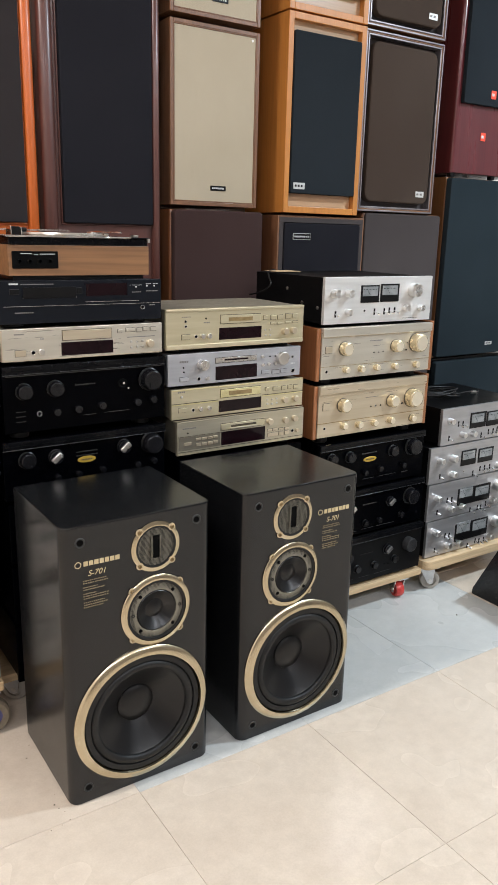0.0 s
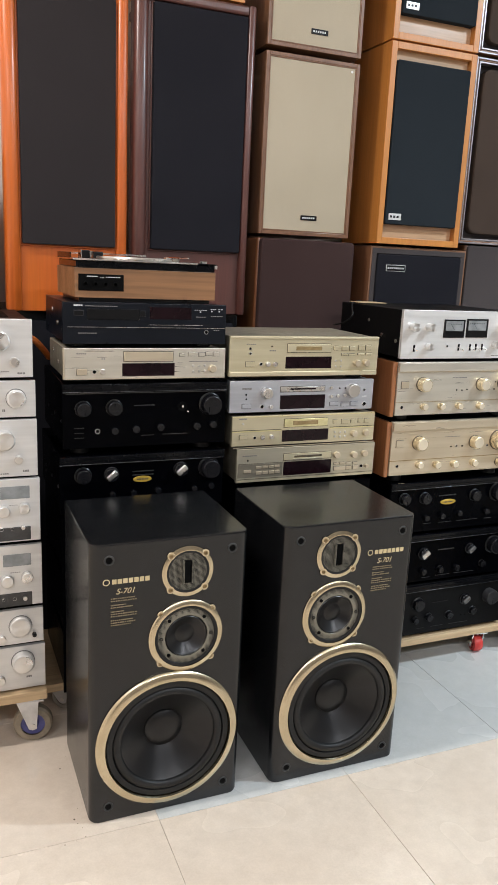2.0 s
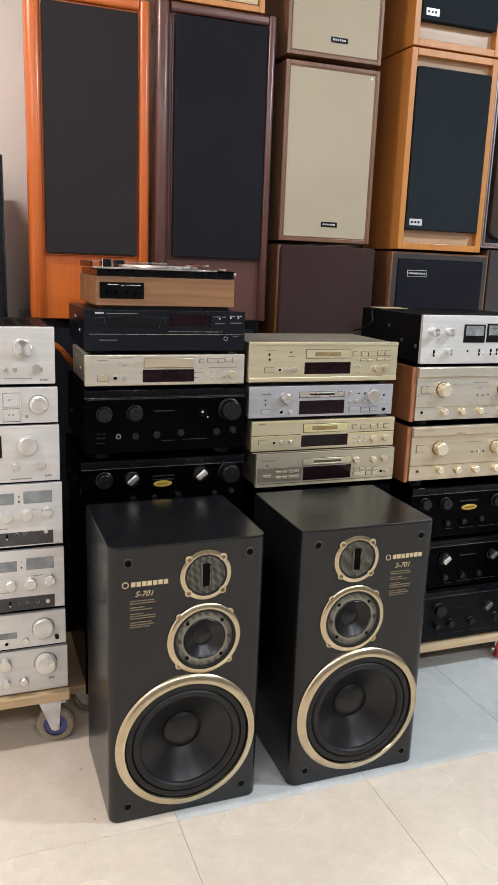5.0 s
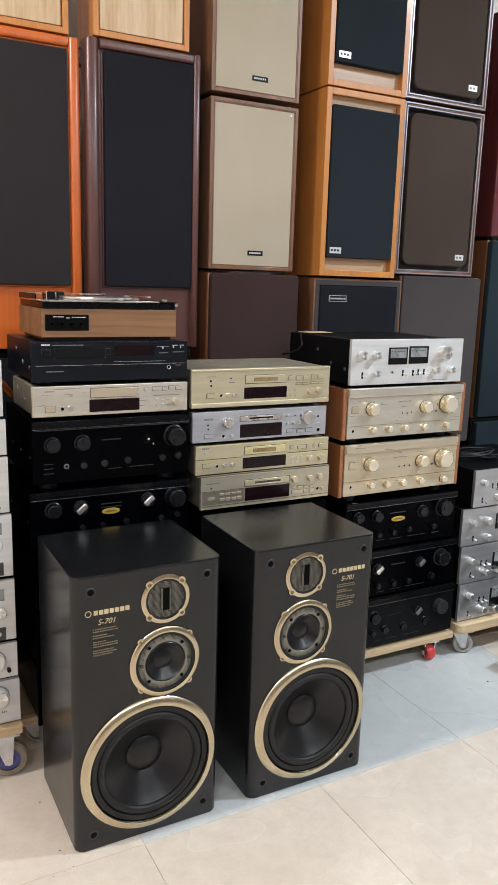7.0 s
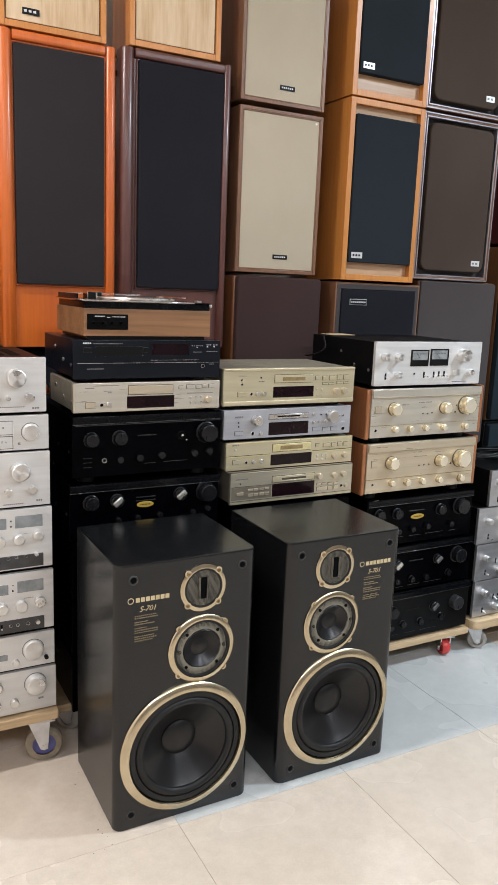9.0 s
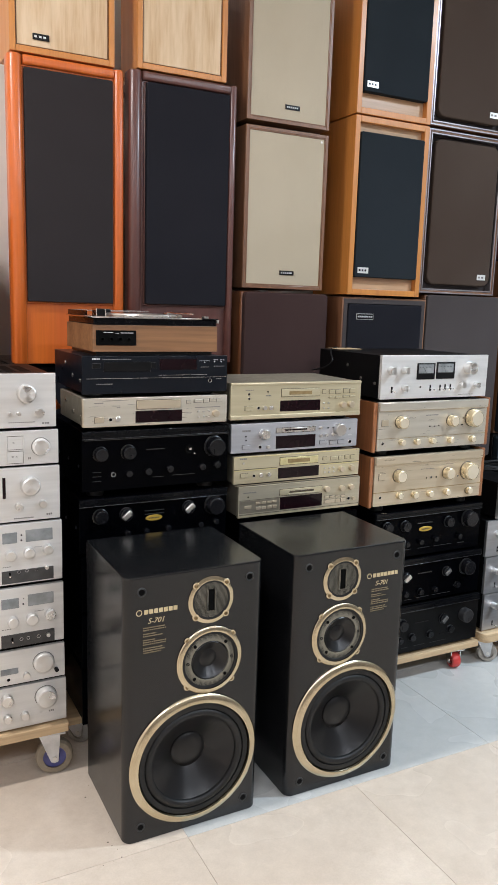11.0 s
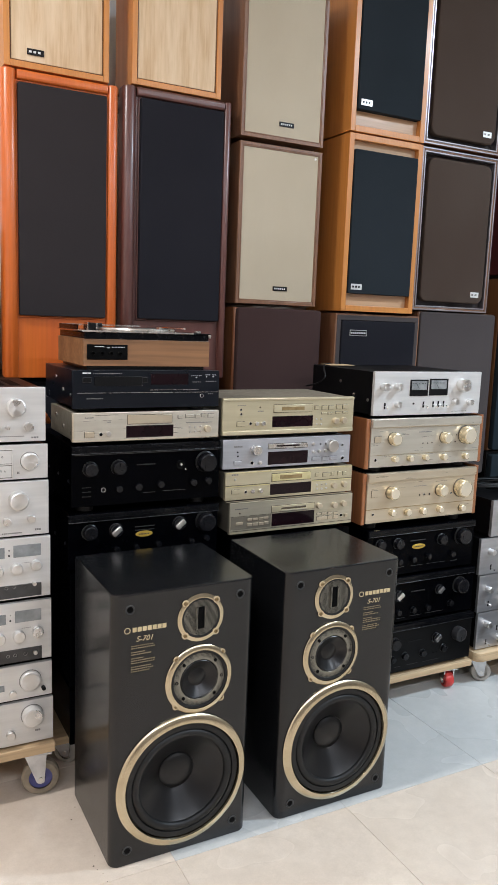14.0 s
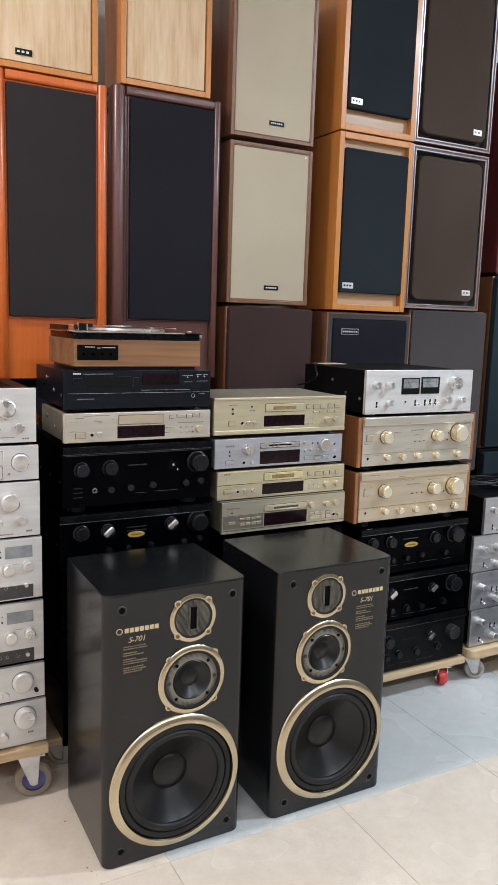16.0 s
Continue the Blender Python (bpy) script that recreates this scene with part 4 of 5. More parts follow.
def window(o, x0, x1, z0, z1, d, mat):
    nm = {"display": "display", "meter_glass": "meter", "black_plastic": "meter_frame", "dark_strip": "jack_strip"}.get(mat, "panel")
    p_ = part(nm, box(x0, x1, -d, 0.001, z0, z1, min(0.0008, d * 0.6), 1), mat, o)
    # dark frame paints the outline shadow round tray lids and pale panels
    if mat in ("gold_face", "gold_bright", "champagne", "warm_silver", "steel") and x1 - x0 > 0.036:
        part("tray_gap", frame_bm(x0 - 0.0014, x1 + 0.0014, z0 - 0.0014, z1 + 0.0014, 0.0013, -0.0006, 0.001, 0.0002), "gap_brown", o)
    if mat == "meter_glass" and x1 - x0 > 0.03 and d > 0.003:
        bm = add_box(bmesh.new(), -0.0004, 0.0004, -0.0003, 0.0, 0.0, (z1 - z0) * 0.75)
        bmesh.ops.rotate(bm, verts=bm.verts, matrix=Matrix.Rotation(radians(-38), 3, "Y"))
        part("needle", bm, "socket_black", p_, "", "", ((x0 + x1) / 2, -d - 0.0002, z0 + 0.003))
        print_bars(p_, x0 + 0.005, x1 - 0.005, z1 - 0.009, 0.002, 9, "socket_black", -d - 0.0005, 4, "scale_mark", 0.4)
    return p_


def oval_badge(o, x, z, w, h, mat):
    bm = lathe([(0.5, 0.0), (0.5, -0.0012), (0.46, -0.0018), (0, -0.0018)], 36)
    bmesh.ops.scale(bm, vec=(w, 1, h), verts=bm.verts)
    b_ = part("oval_badge", bm, mat, o, "yellow oval badge", "", (x, 0, z))
    print_bars(b_, -w * 0.3, w * 0.3, 0, h * 0.22, 7, "dark_strip", -0.0021, 8)
    return b_


def bars(o, x0, x1, z, h, mat):
    return print_bars(o, x0, x1, z, h, max(2, int((x1 - x0) / 0.005)), mat, -0.0005, int(x0 * 1000))


def marks(o, x0, x1, z, h, mat):
    return print_bars(o, x0, x1, z, h, 5, mat, -0.0007, 2, "maker_mark", 0.8)


def line(o, x0, x1, z, h, mat):
    return part("trim_line", box(x0, x1, -0.0012, 0.001, z - h / 2, z + h / 2), mat, o)


knob(colA["a1"], 0.349, 0.096, 0.023, 0.024, "spun")
knob(colA["a1"], 0.309, 0.044, 0.0055, 0.012, "steel")
knob(colA["a1"], 0.33, 0.045, 0.0055, 0.012, "steel")
knob(colA["a1"], 0.382, 0.046, 0.011, 0.016, "steel")
bars(colA["a1"], 0.305, 0.371, 0.022, 0.002, "grey_print")
bars(colA["a1"], 0.389, 0.408, 0.018, 0.004, "grey_print")
window(colA["a2"], 0.296, 0.335, 0.048, 0.081, 0.001, "warm_silver")
window(colA["a2"], 0.295, 0.334, 0.012, 0.042, 0.001, "warm_silver")
line(colA["a2"], 0.301, 0.33, 0.073, 0.002, "warm_silver")
line(colA["a2"], 0.3, 0.329, 0.034, 0.002, "warm_silver")
line(colA["a2"], 0.3, 0.329, 0.0215, 0.001, "warm_silver")
window(colA["a2"], 0.293, 0.295, 0.011, 0.085, 0.003, "warm_silver")
window(colA["a2"], 0.335, 0.338, 0.011, 0.085, 0.003, "warm_silver")
line(colA["a2"], 0.293, 0.337, 0.0455, 0.003, "warm_silver")
jack(colA["a2"], 0.311, 0.065, 0.003)
jack(colA["a2"], 0.308, 0.029, 0.003)
jack(colA["a2"], 0.318, 0.028, 0.0025)
knob(colA["a2"], 0.379, 0.052, 0.0225, 0.012, "warm_silver")
bars(colA["a2"], 0.347, 0.354, 0.023, 0.006, "grey_print")
knob(colA["a3"], 0.347, 0.101, 0.024, 0.024, "spun")
knob(colA["a3"], 0.318, 0.047, 0.01, 0.016, "steel")
knob(colA["a3"], 0.379, 0.05, 0.01, 0.016, "steel")
window(colA["a3"], 0.279, 0.287, 0.07, 0.125, 0.001, "display")
bars(colA["a3"], 0.306, 0.357, 0.0145, 0.003, "grey_print")
bars(colA["a3"], 0.389, 0.405, 0.0195, 0.005, "grey_print")
window(colA["a4"], 0.271, 0.308, 0.123, 0.152, 0.001, "meter_glass")
window(colA["a4"], 0.33, 0.4, 0.123, 0.155, 0.001, "meter_glass")
jack(colA["a4"], 0.319, 0.143, 0.0025)
jack(colA["a4"], 0.319, 0.129, 0.003)
knob(colA["a4"], 0.29, 0.092, 0.0135, 0.016, "spun")
knob(colA["a4"], 0.337, 0.094, 0.0145, 0.016, "spun")
knob(colA["a4"], 0.386, 0.099, 0.0135, 0.016, "spun")
window(colA["a4"], 0.267, 0.401, 0.014, 0.049, 0.0015, "dark_strip")
jack(colA["a4"], 0.311, 0.043, 0.0045)
jack(colA["a4"], 0.331, 0.045, 0.0045)
jack(colA["a4"], 0.356, 0.045, 0.0045)
knob(colA["a4"], 0.382, 0.048, 0.005, 0.01, "steel")
switch(colA["a4"], 0.2875, 0.038, 0.005, 0.014)
bars(colA["a4"], 0.351, 0.373, 0.1065, 0.001, "grey_print")
bars(colA["a4"], 0.27, 0.292, 0.06, 0.002, "grey_print")
window(colA["a5"], 0.262, 0.307, 0.119, 0.147, 0.001, "meter_glass")
window(colA["a5"], 0.33, 0.398, 0.12, 0.152, 0.001, "meter_glass")
jack(colA["a5"], 0.319, 0.143, 0.002)
jack(colA["a5"], 0.318, 0.128, 0.003)
knob(colA["a5"], 0.29, 0.084, 0.014, 0.016, "spun")
knob(colA["a5"], 0.339, 0.084, 0.0155, 0.016, "spun")
knob(colA["a5"], 0.387, 0.09, 0.0145, 0.016, "spun")
window(colA["a5"], 0.259, 0.399, 0.011, 0.047, 0.0015, "dark_strip")
jack(colA["a5"], 0.311, 0.031, 0.0045)
jack(colA["a5"], 0.329, 0.031, 0.0045)
jack(colA["a5"], 0.356, 0.031, 0.005)
knob(colA["a5"], 0.381, 0.032, 0.0055, 0.01, "steel")
switch(colA["a5"], 0.2875, 0.031, 0.005, 0.014)
bars(colA["a5"], 0.347, 0.372, 0.103, 0.002, "grey_print")
bars(colA["a5"], 0.262, 0.287, 0.063, 0.002, "grey_print")
window(colA["a6"], 0.254, 0.3, 0.038, 0.055, 0.001, "meter_glass")
knob(colA["a6"], 0.367, 0.058, 0.0275, 0.014, "warm_silver")
knob(colA["a6"], 0.321, 0.028, 0.0095, 0.01, "steel")
jack(colA["a6"], 0.274, 0.024, 0.0055)
knob(colA["a6"], 0.401, 0.031, 0.0055, 0.012, "black_plastic")
knob(colA["a7"], 0.368, 0.086, 0.028, 0.024, "warm_silver")
knob(colA["a7"], 0.265, 0.096, 0.016, 0.018, "steel")
knob(colA["a7"], 0.266, 0.042, 0.0115, 0.014, "steel")
knob(colA["a7"], 0.311, 0.041, 0.0115, 0.014, "steel")
bars(colA["a7"], 0.351, 0.366, 0.0385, 0.005, "warm_silver")
bars(colA["a7"], 0.376, 0.391, 0.0385, 0.005, "grey_print")
window(colB["b0"], 0.059, 0.191, 0.071, 0.097, 0.002, "black_plastic")
line(colB["b0"], 0.059, 0.192, 0.072, 0.002, "steel")
window(colB["b0"], 0.217, 0.328, 0.074, 0.104, 0.0006, "display")
button(colB["b0"], 0.039, 0.087, 0.022, 0.012, "black_plastic")
marks(colB["b0"], 0.027, 0.049, 0.105, 0.004, "white_print")
bars(colB["b0"], 0.055, 0.136, 0.104, 0.002, "grey_print")
button(colB["b0"], 0.1995, 0.087, 0.013, 0.014, "black_plastic")
bars(colB["b0"], 0.336, 0.37, 0.0985, 0.001, "white_print")
bars(colB["b0"], 0.38, 0.396, 0.101, 0.002, "white_print")
bars(colB["b0"], 0.401, 0.416, 0.101, 0.002, "white_print")
knob(colB["b0"], 0.352, 0.094, 0.002, 0.002, "white_print")
knob(colB["b0"], 0.383, 0.096, 0.002, 0.002, "white_print")
knob(colB["b0"], 0.404, 0.096, 0.002, 0.002, "white_print")
bars(colB["b0"], 0.341, 0.367, 0.081, 0.002, "grey_print")
bars(colB["b0"], 0.381, 0.416, 0.083, 0.002, "grey_print")
line(colB["b0"], 0.215, 0.359, 0.0595, 0.001, "steel")
line(colB["b0"], 0.012, 0.421, 0.0525, 0.001, "steel")
jack(colB["b0"], 0.37, 0.042, 0.0055)
bars(colB["b0"], 0.038, 0.084, 0.0375, 0.003, "grey_print")
bars(colB["b0"], 0.39, 0.407, 0.047, 0.002, "grey_print")
window(colB["b1"], 0.151, 0.28, 0.056, 0.08, 0.003, "champagne")
window(colB["b1"], 0.147, 0.285, 0.018, 0.051, 0.0006, "display")
button(colB["b1"], 0.045, 0.03, 0.026, 0.015, "champagne")
jack(colB["b1"], 0.076, 0.03, 0.0055)
knob(colB["b1"], 0.096, 0.031, 0.007, 0.008, "steel")
bars(colB["b1"], 0.032, 0.057, 0.0755, 0.003, "grey_print")
bars(colB["b1"], 0.094, 0.105, 0.0625, 0.003, "grey_print")
button(colB["b1"], 0.304, 0.072, 0.012, 0.008, "champagne_pale")
button(colB["b1"], 0.333, 0.074, 0.024, 0.009, "champagne_pale")
button(colB["b1"], 0.358, 0.073, 0.016, 0.01, "champagne_pale")
button(colB["b1"], 0.377, 0.075, 0.016, 0.009, "champagne_pale")
button(colB["b1"], 0.3985, 0.074, 0.017, 0.01, "champagne_pale")
line(colB["b1"], 0.324, 0.403, 0.055, 0.002, "grey_print")
knob(colB["b1"], 0.335, 0.043, 0.0035, 0.003, "steel")
knob(colB["b1"], 0.351, 0.042, 0.003, 0.003, "steel")
knob(colB["b1"], 0.367, 0.044, 0.0035, 0.003, "steel")
knob(colB["b1"], 0.336, 0.028, 0.003, 0.003, "steel")
knob(colB["b1"], 0.352, 0.029, 0.003, 0.003, "steel")
knob(colB["b1"], 0.368, 0.029, 0.003, 0.003, "steel")
knob(colB["b1"], 0.388, 0.036, 0.01, 0.012, "champagne")
line(colB["b1"], 0.003, 0.425, 0.012, 0.002, "champagne")
marks(colB["b2"], 0.028, 0.051, 0.1725, 0.005, "gold_print")
line(colB["b2"], 0.009, 0.433, 0.162, 0.002, "dark_strip")
knob(colB["b2"], 0.052, 0.123, 0.0185, 0.018, "black_knob")
knob(colB["b2"], 0.131, 0.124, 0.019, 0.018, "black_knob")
jack(colB["b2"], 0.313, 0.122, 0.0165)
knob(colB["b2"], 0.309, 0.126, 0.0038, 0.018, "chrome")
knob(colB["b2"], 0.328, 0.109, 0.0025, 0.004, "chrome")
knob(colB["b2"], 0.39, 0.127, 0.027, 0.028, "black_knob")
knob(colB["b2"], 0.131, 0.065, 0.0095, 0.014, "black_knob")
knob(colB["b2"], 0.187, 0.067, 0.01, 0.014, "black_knob")
knob(colB["b2"], 0.252, 0.07, 0.01, 0.014, "black_knob")
knob(colB["b2"], 0.352, 0.069, 0.01, 0.014, "black_knob")
knob(colB["b2"], 0.398, 0.072, 0.01, 0.014, "black_knob")
jack(colB["b2"], 0.088, 0.064, 0.0065)
bars(colB["b2"], 0.183, 0.238, 0.1285, 0.003, "socket_rim")
bars(colB["b2"], 0.03, 0.055, 0.073, 0.002, "socket_rim")
bars(colB["b2"], 0.03, 0.055, 0.061, 0.002, "socket_rim")
bars(colB["b2"], 0.03, 0.055, 0.048, 0.002, "socket_rim")
line(colB["b2"], 0.202, 0.237, 0.0485, 0.001, "dark_strip")
line(colB["b2"], 0.261, 0.33, 0.0495, 0.001, "dark_strip")
marks(colB["b3"], 0.034, 0.056, 0.16, 0.006, "gold_print")
line(colB["b3"], 0.015, 0.447, 0.1635, 0.001, "dark_strip")
knob(colB["b3"], 0.06, 0.113, 0.0195, 0.018, "black_knob")
tipknob(colB["b3"], 0.133, 0.113, 0.018, 0.018, "steel")
oval_badge(colB["b3"], 0.216, 0.095, 0.05, 0.017, "yellow_badge")
tipknob(colB["b3"], 0.321, 0.116, 0.0185, 0.018, "steel")
knob(colB["b3"], 0.402, 0.116, 0.026, 0.028, "black_knob")
knob(colB["b3"], 0.136, 0.059, 0.008, 0.014, "black_knob")
knob(colB["b3"], 0.192, 0.06, 0.008, 0.014, "black_knob")
knob(colB["b3"], 0.258, 0.062, 0.0085, 0.014, "black_knob")
knob(colB["b3"], 0.359, 0.061, 0.0085, 0.014, "black_knob")
knob(colB["b3"], 0.408, 0.065, 0.0085, 0.014, "black_knob")
bars(colB["b3"], 0.189, 0.248, 0.1165, 0.003, "socket_rim")
bars(colB["b3"], 0.189, 0.248, 0.1065, 0.003, "socket_rim")
window(colC["c1"], 0.17, 0.304, 0.078, 0.101, 0.003, "gold_face")
window(colC["c1"], 0.195, 0.276, 0.083, 0.095, 0.0034, "gold_slot")
window(colC["c1"], 0.166, 0.309, 0.033, 0.066, 0.0006, "display")
button(colC["c1"], 0.06, 0.046, 0.026, 0.013, "gold_face")
jack(colC["c1"], 0.092, 0.046, 0.005)
knob(colC["c1"], 0.112, 0.046, 0.0065, 0.008, "steel")
knob(colC["c1"], 0.133, 0.046, 0.007, 0.008, "steel")
jack(colC["c1"], 0.059, 0.088, 0.004)
jack(colC["c1"], 0.06, 0.075, 0.004)
bars(colC["c1"], 0.048, 0.076, 0.1, 0.002, "grey_print")
jack(colC["c1"], 0.123, 0.094, 0.003)
bars(colC["c1"], 0.116, 0.136, 0.0825, 0.003, "grey_print")
button(colC["c1"], 0.3205, 0.09, 0.013, 0.011, "gold_face")
button(colC["c1"], 0.3495, 0.089, 0.019, 0.012, "gold_face")
button(colC["c1"], 0.3735, 0.089, 0.019, 0.012, "gold_face")
button(colC["c1"], 0.4025, 0.091, 0.019, 0.013, "gold_face")
button(colC["c1"], 0.4265, 0.091, 0.019, 0.013, "gold_face")
button(colC["c1"], 0.3495, 0.072, 0.019, 0.005, "gold_face")
button(colC["c1"], 0.3725, 0.071, 0.019, 0.005, "gold_face")
button(colC["c1"], 0.402, 0.073, 0.02, 0.005, "gold_face")
button(colC["c1"], 0.428, 0.073, 0.02, 0.005, "gold_face")
knob(colC["c1"], 0.322, 0.054, 0.003, 0.003, "steel")
knob(colC["c1"], 0.339, 0.054, 0.003, 0.003, "steel")
knob(colC["c1"], 0.323, 0.038, 0.003, 0.003, "steel")
knob(colC["c1"], 0.34, 0.038, 0.003, 0.003, "steel")
knob(colC["c1"], 0.39, 0.047, 0.01, 0.014, "champagne")
knob(colC["c1"], 0.42, 0.048, 0.01, 0.014, "champagne")
line(colC["c1"], 0.004, 0.461, 0.0175, 0.001, "gold_slot")
line(colC["c1"], 0.003, 0.453, 0.1145, 0.001, "champagne")
knob(colC["c2"], 0.106, 0.065, 0.0155, 0.02, "steel")
marks(colC["c2"], 0.036, 0.064, 0.0765, 0.005, "grey_print")
jack(colC["c2"], 0.048, 0.06, 0.003)
jack(colC["c2"], 0.049, 0.048, 0.003)
button(colC["c2"], 0.05, 0.028, 0.026, 0.011, "blue_silver")
jack(colC["c2"], 0.097, 0.026, 0.0055)
knob(colC["c2"], 0.124, 0.025, 0.0055, 0.006, "steel")
window(colC["c2"], 0.151, 0.289, 0.066, 0.08, 0.002, "steel")
window(colC["c2"], 0.18, 0.26, 0.071, 0.076, 0.0026, "display")
window(colC["c2"], 0.151, 0.292, 0.017, 0.056, 0.0006, "display")
knob(colC["c2"], 0.377, 0.067, 0.02, 0.018, "steel")
knob(colC["c2"], 0.309, 0.075, 0.005, 0.006, "steel")
jack(colC["c2"], 0.337, 0.073, 0.003)
jack(colC["c2"], 0.356, 0.073, 0.003)
jack(colC["c2"], 0.419, 0.067, 0.004)
knob(colC["c2"], 0.311, 0.05, 0.005, 0.006, "steel")
knob(colC["c2"], 0.332, 0.051, 0.005, 0.006, "steel")
knob(colC["c2"], 0.355, 0.052, 0.005, 0.006, "steel")
bars(colC["c2"], 0.414, 0.429, 0.047, 0.004, "white_print")
button(colC["c2"], 0.3215, 0.028, 0.027, 0.01, "blue_silver")
button(colC["c2"], 0.3575, 0.026, 0.025, 0.011, "blue_silver")
button(colC["c2"], 0.3875, 0.027, 0.025, 0.011, "blue_silver")
jack(colC["c2"], 0.422, 0.025, 0.0065)
window(colC["c3"], 0.157, 0.294, 0.058, 0.081, 0.003, "gold_bright")
window(colC["c3"], 0.183, 0.263, 0.063, 0.076, 0.0034, "gold_slot")
window(colC["c3"], 0.152, 0.299, 0.016, 0.049, 0.0012, "display")
# step not modelled: strips paint its shade line and edge highlights
line(colC["c3"], 0.001, 0.149, 0.0495, 0.003, "gold_bright")
line(colC["c3"], 0.001, 0.149, 0.0525, 0.0015, "gap_brown")
line(colC["c3"], 0.302, 0.451, 0.0525, 0.0015, "gap_brown")
line(colC["c3"], 0.002, 0.450, 0.0905, 0.003, "gold_bright")
line(colC["c3"], 0.302, 0.451, 0.0495, 0.003, "gold_bright")
bars(colC["c3"], 0.02, 0.043, 0.085, 0.004, "grey_print")
knob(colC["c3"], 0.031, 0.072, 0.0035, 0.004, "steel")
button(colC["c3"], 0.034, 0.034, 0.024, 0.012, "gold_face")
jack(colC["c3"], 0.068, 0.031, 0.005)
knob(colC["c3"], 0.091, 0.032, 0.0065, 0.006, "steel")
knob(colC["c3"], 0.119, 0.032, 0.0065, 0.006, "steel")
button(colC["c3"], 0.3185, 0.069, 0.013, 0.01, "gold_face")
button(colC["c3"], 0.353, 0.068, 0.026, 0.011, "gold_face")
button(colC["c3"], 0.3785, 0.068, 0.015, 0.011, "gold_face")
button(colC["c3"], 0.4025, 0.069, 0.015, 0.011, "gold_face")
button(colC["c3"], 0.424, 0.068, 0.016, 0.011, "gold_face")
knob(colC["c3"], 0.32, 0.037, 0.003, 0.003, "steel")
knob(colC["c3"], 0.337, 0.036, 0.003, 0.003, "steel")
knob(colC["c3"], 0.354, 0.037, 0.003, 0.003, "steel")
knob(colC["c3"], 0.321, 0.024, 0.0035, 0.003, "steel")
knob(colC["c3"], 0.338, 0.023, 0.0035, 0.003, "steel")
knob(colC["c3"], 0.355, 0.024, 0.003, 0.003, "steel")
knob(colC["c3"], 0.383, 0.031, 0.0095, 0.012, "champagne")
knob(colC["c3"], 0.422, 0.032, 0.0095, 0.012, "champagne")
line(colC["c3"], 0.005, 0.455, 0.004, 0.002, "champagne")
bars(colC["c4"], 0.017, 0.061, 0.0915, 0.003, "grey_print")
window(colC["c4"], 0.143, 0.296, 0.073, 0.092, 0.002, "gold_face")
window(colC["c4"], 0.176, 0.265, 0.079, 0.086, 0.0026, "gap_brown")
window(colC["c4"], 0.172, 0.268, 0.0735, 0.078, 0.005, "pewter")
window(colC["c4"], 0.144, 0.298, 0.028, 0.068, 0.0006, "display")
knob(colC["c4"], 0.312, 0.081, 0.0095, 0.012, "champagne")
knob(colC["c4"], 0.37, 0.079, 0.0095, 0.012, "champagne")
knob(colC["c4"], 0.405, 0.081, 0.0095, 0.012, "champagne")
jack(colC["c4"], 0.4, 0.042, 0.0055)
knob(colC["c4"], 0.418, 0.041, 0.006, 0.006, "champagne")
button(colC["c4"], 0.067, 0.057, 0.016, 0.007, "champagne")
button(colC["c4"], 0.086, 0.057, 0.016, 0.007, "champagne")
button(colC["c4"], 0.106, 0.057, 0.016, 0.007, "champagne")
button(colC["c4"], 0.1235, 0.058, 0.015, 0.007, "champagne")
button(colC["c4"], 0.068, 0.041, 0.016, 0.009, "champagne")
button(colC["c4"], 0.087, 0.041, 0.016, 0.009, "champagne")
button(colC["c4"], 0.107, 0.041, 0.016, 0.009, "champagne")
button(colC["c4"], 0.1245, 0.042, 0.015, 0.009, "champagne")
button(colC["c4"], 0.0325, 0.047, 0.023, 0.009, "champagne")
jack(colC["c4"], 0.033, 0.078, 0.003)
button(colC["c4"], 0.3145, 0.054, 0.015, 0.005, "champagne")
button(colC["c4"], 0.3335, 0.054, 0.015, 0.006, "champagne")
button(colC["c4"], 0.3555, 0.053, 0.015, 0.005, "champagne")
button(colC["c4"], 0.3775, 0.052, 0.015, 0.006, "champagne")
button(colC["c4"], 0.3265, 0.039, 0.039, 0.011, "champagne")
button(colC["c4"], 0.3565, 0.039, 0.017, 0.011, "champagne")
button(colC["c4"], 0.3785, 0.039, 0.017, 0.011, "champagne")
line(colC["c4"], 0.003, 0.439, 0.024, 0.0012, "gap_brown")
# pale strip painted as the highlight along the lower edge
line(colC["c4"], 0.003, 0.439, 0.0175, 0.004, "gold_face")
line(colC["c4"], 0.003, 0.143, 0.0685, 0.0012, "gap_brown")
window(colC["c4"], 0.004, 0.141, 0.0285, 0.067, 0.0008, "dark_pewter")
knob(colD["d1"], 0.035, 0.104, 0.013, 0.024, "spun")
knob(colD["d1"], 0.09, 0.104, 0.0115, 0.024, "spun")
knob(colD["d1"], 0.366, 0.109, 0.0215, 0.03, "spun")
knob(colD["d1"], 0.093, 0.046, 0.0105, 0.02, "spun")
knob(colD["d1"], 0.338, 0.052, 0.011, 0.02, "spun")
knob(colD["d1"], 0.403, 0.05, 0.0105, 0.02, "spun")
window(colD["d1"], 0.144, 0.219, 0.073, 0.127, 0.003, "black_plastic")
window(colD["d1"], 0.149, 0.213, 0.093, 0.123, 0.0036, "meter_glass")
window(colD["d1"], 0.226, 0.305, 0.074, 0.13, 0.003, "black_plastic")
window(colD["d1"], 0.231, 0.298, 0.095, 0.125, 0.0036, "meter_glass")
jack(colD["d1"], 0.162, 0.048, 0.004)
lever(colD["d1"], 0.045, 0.041, 0.01)
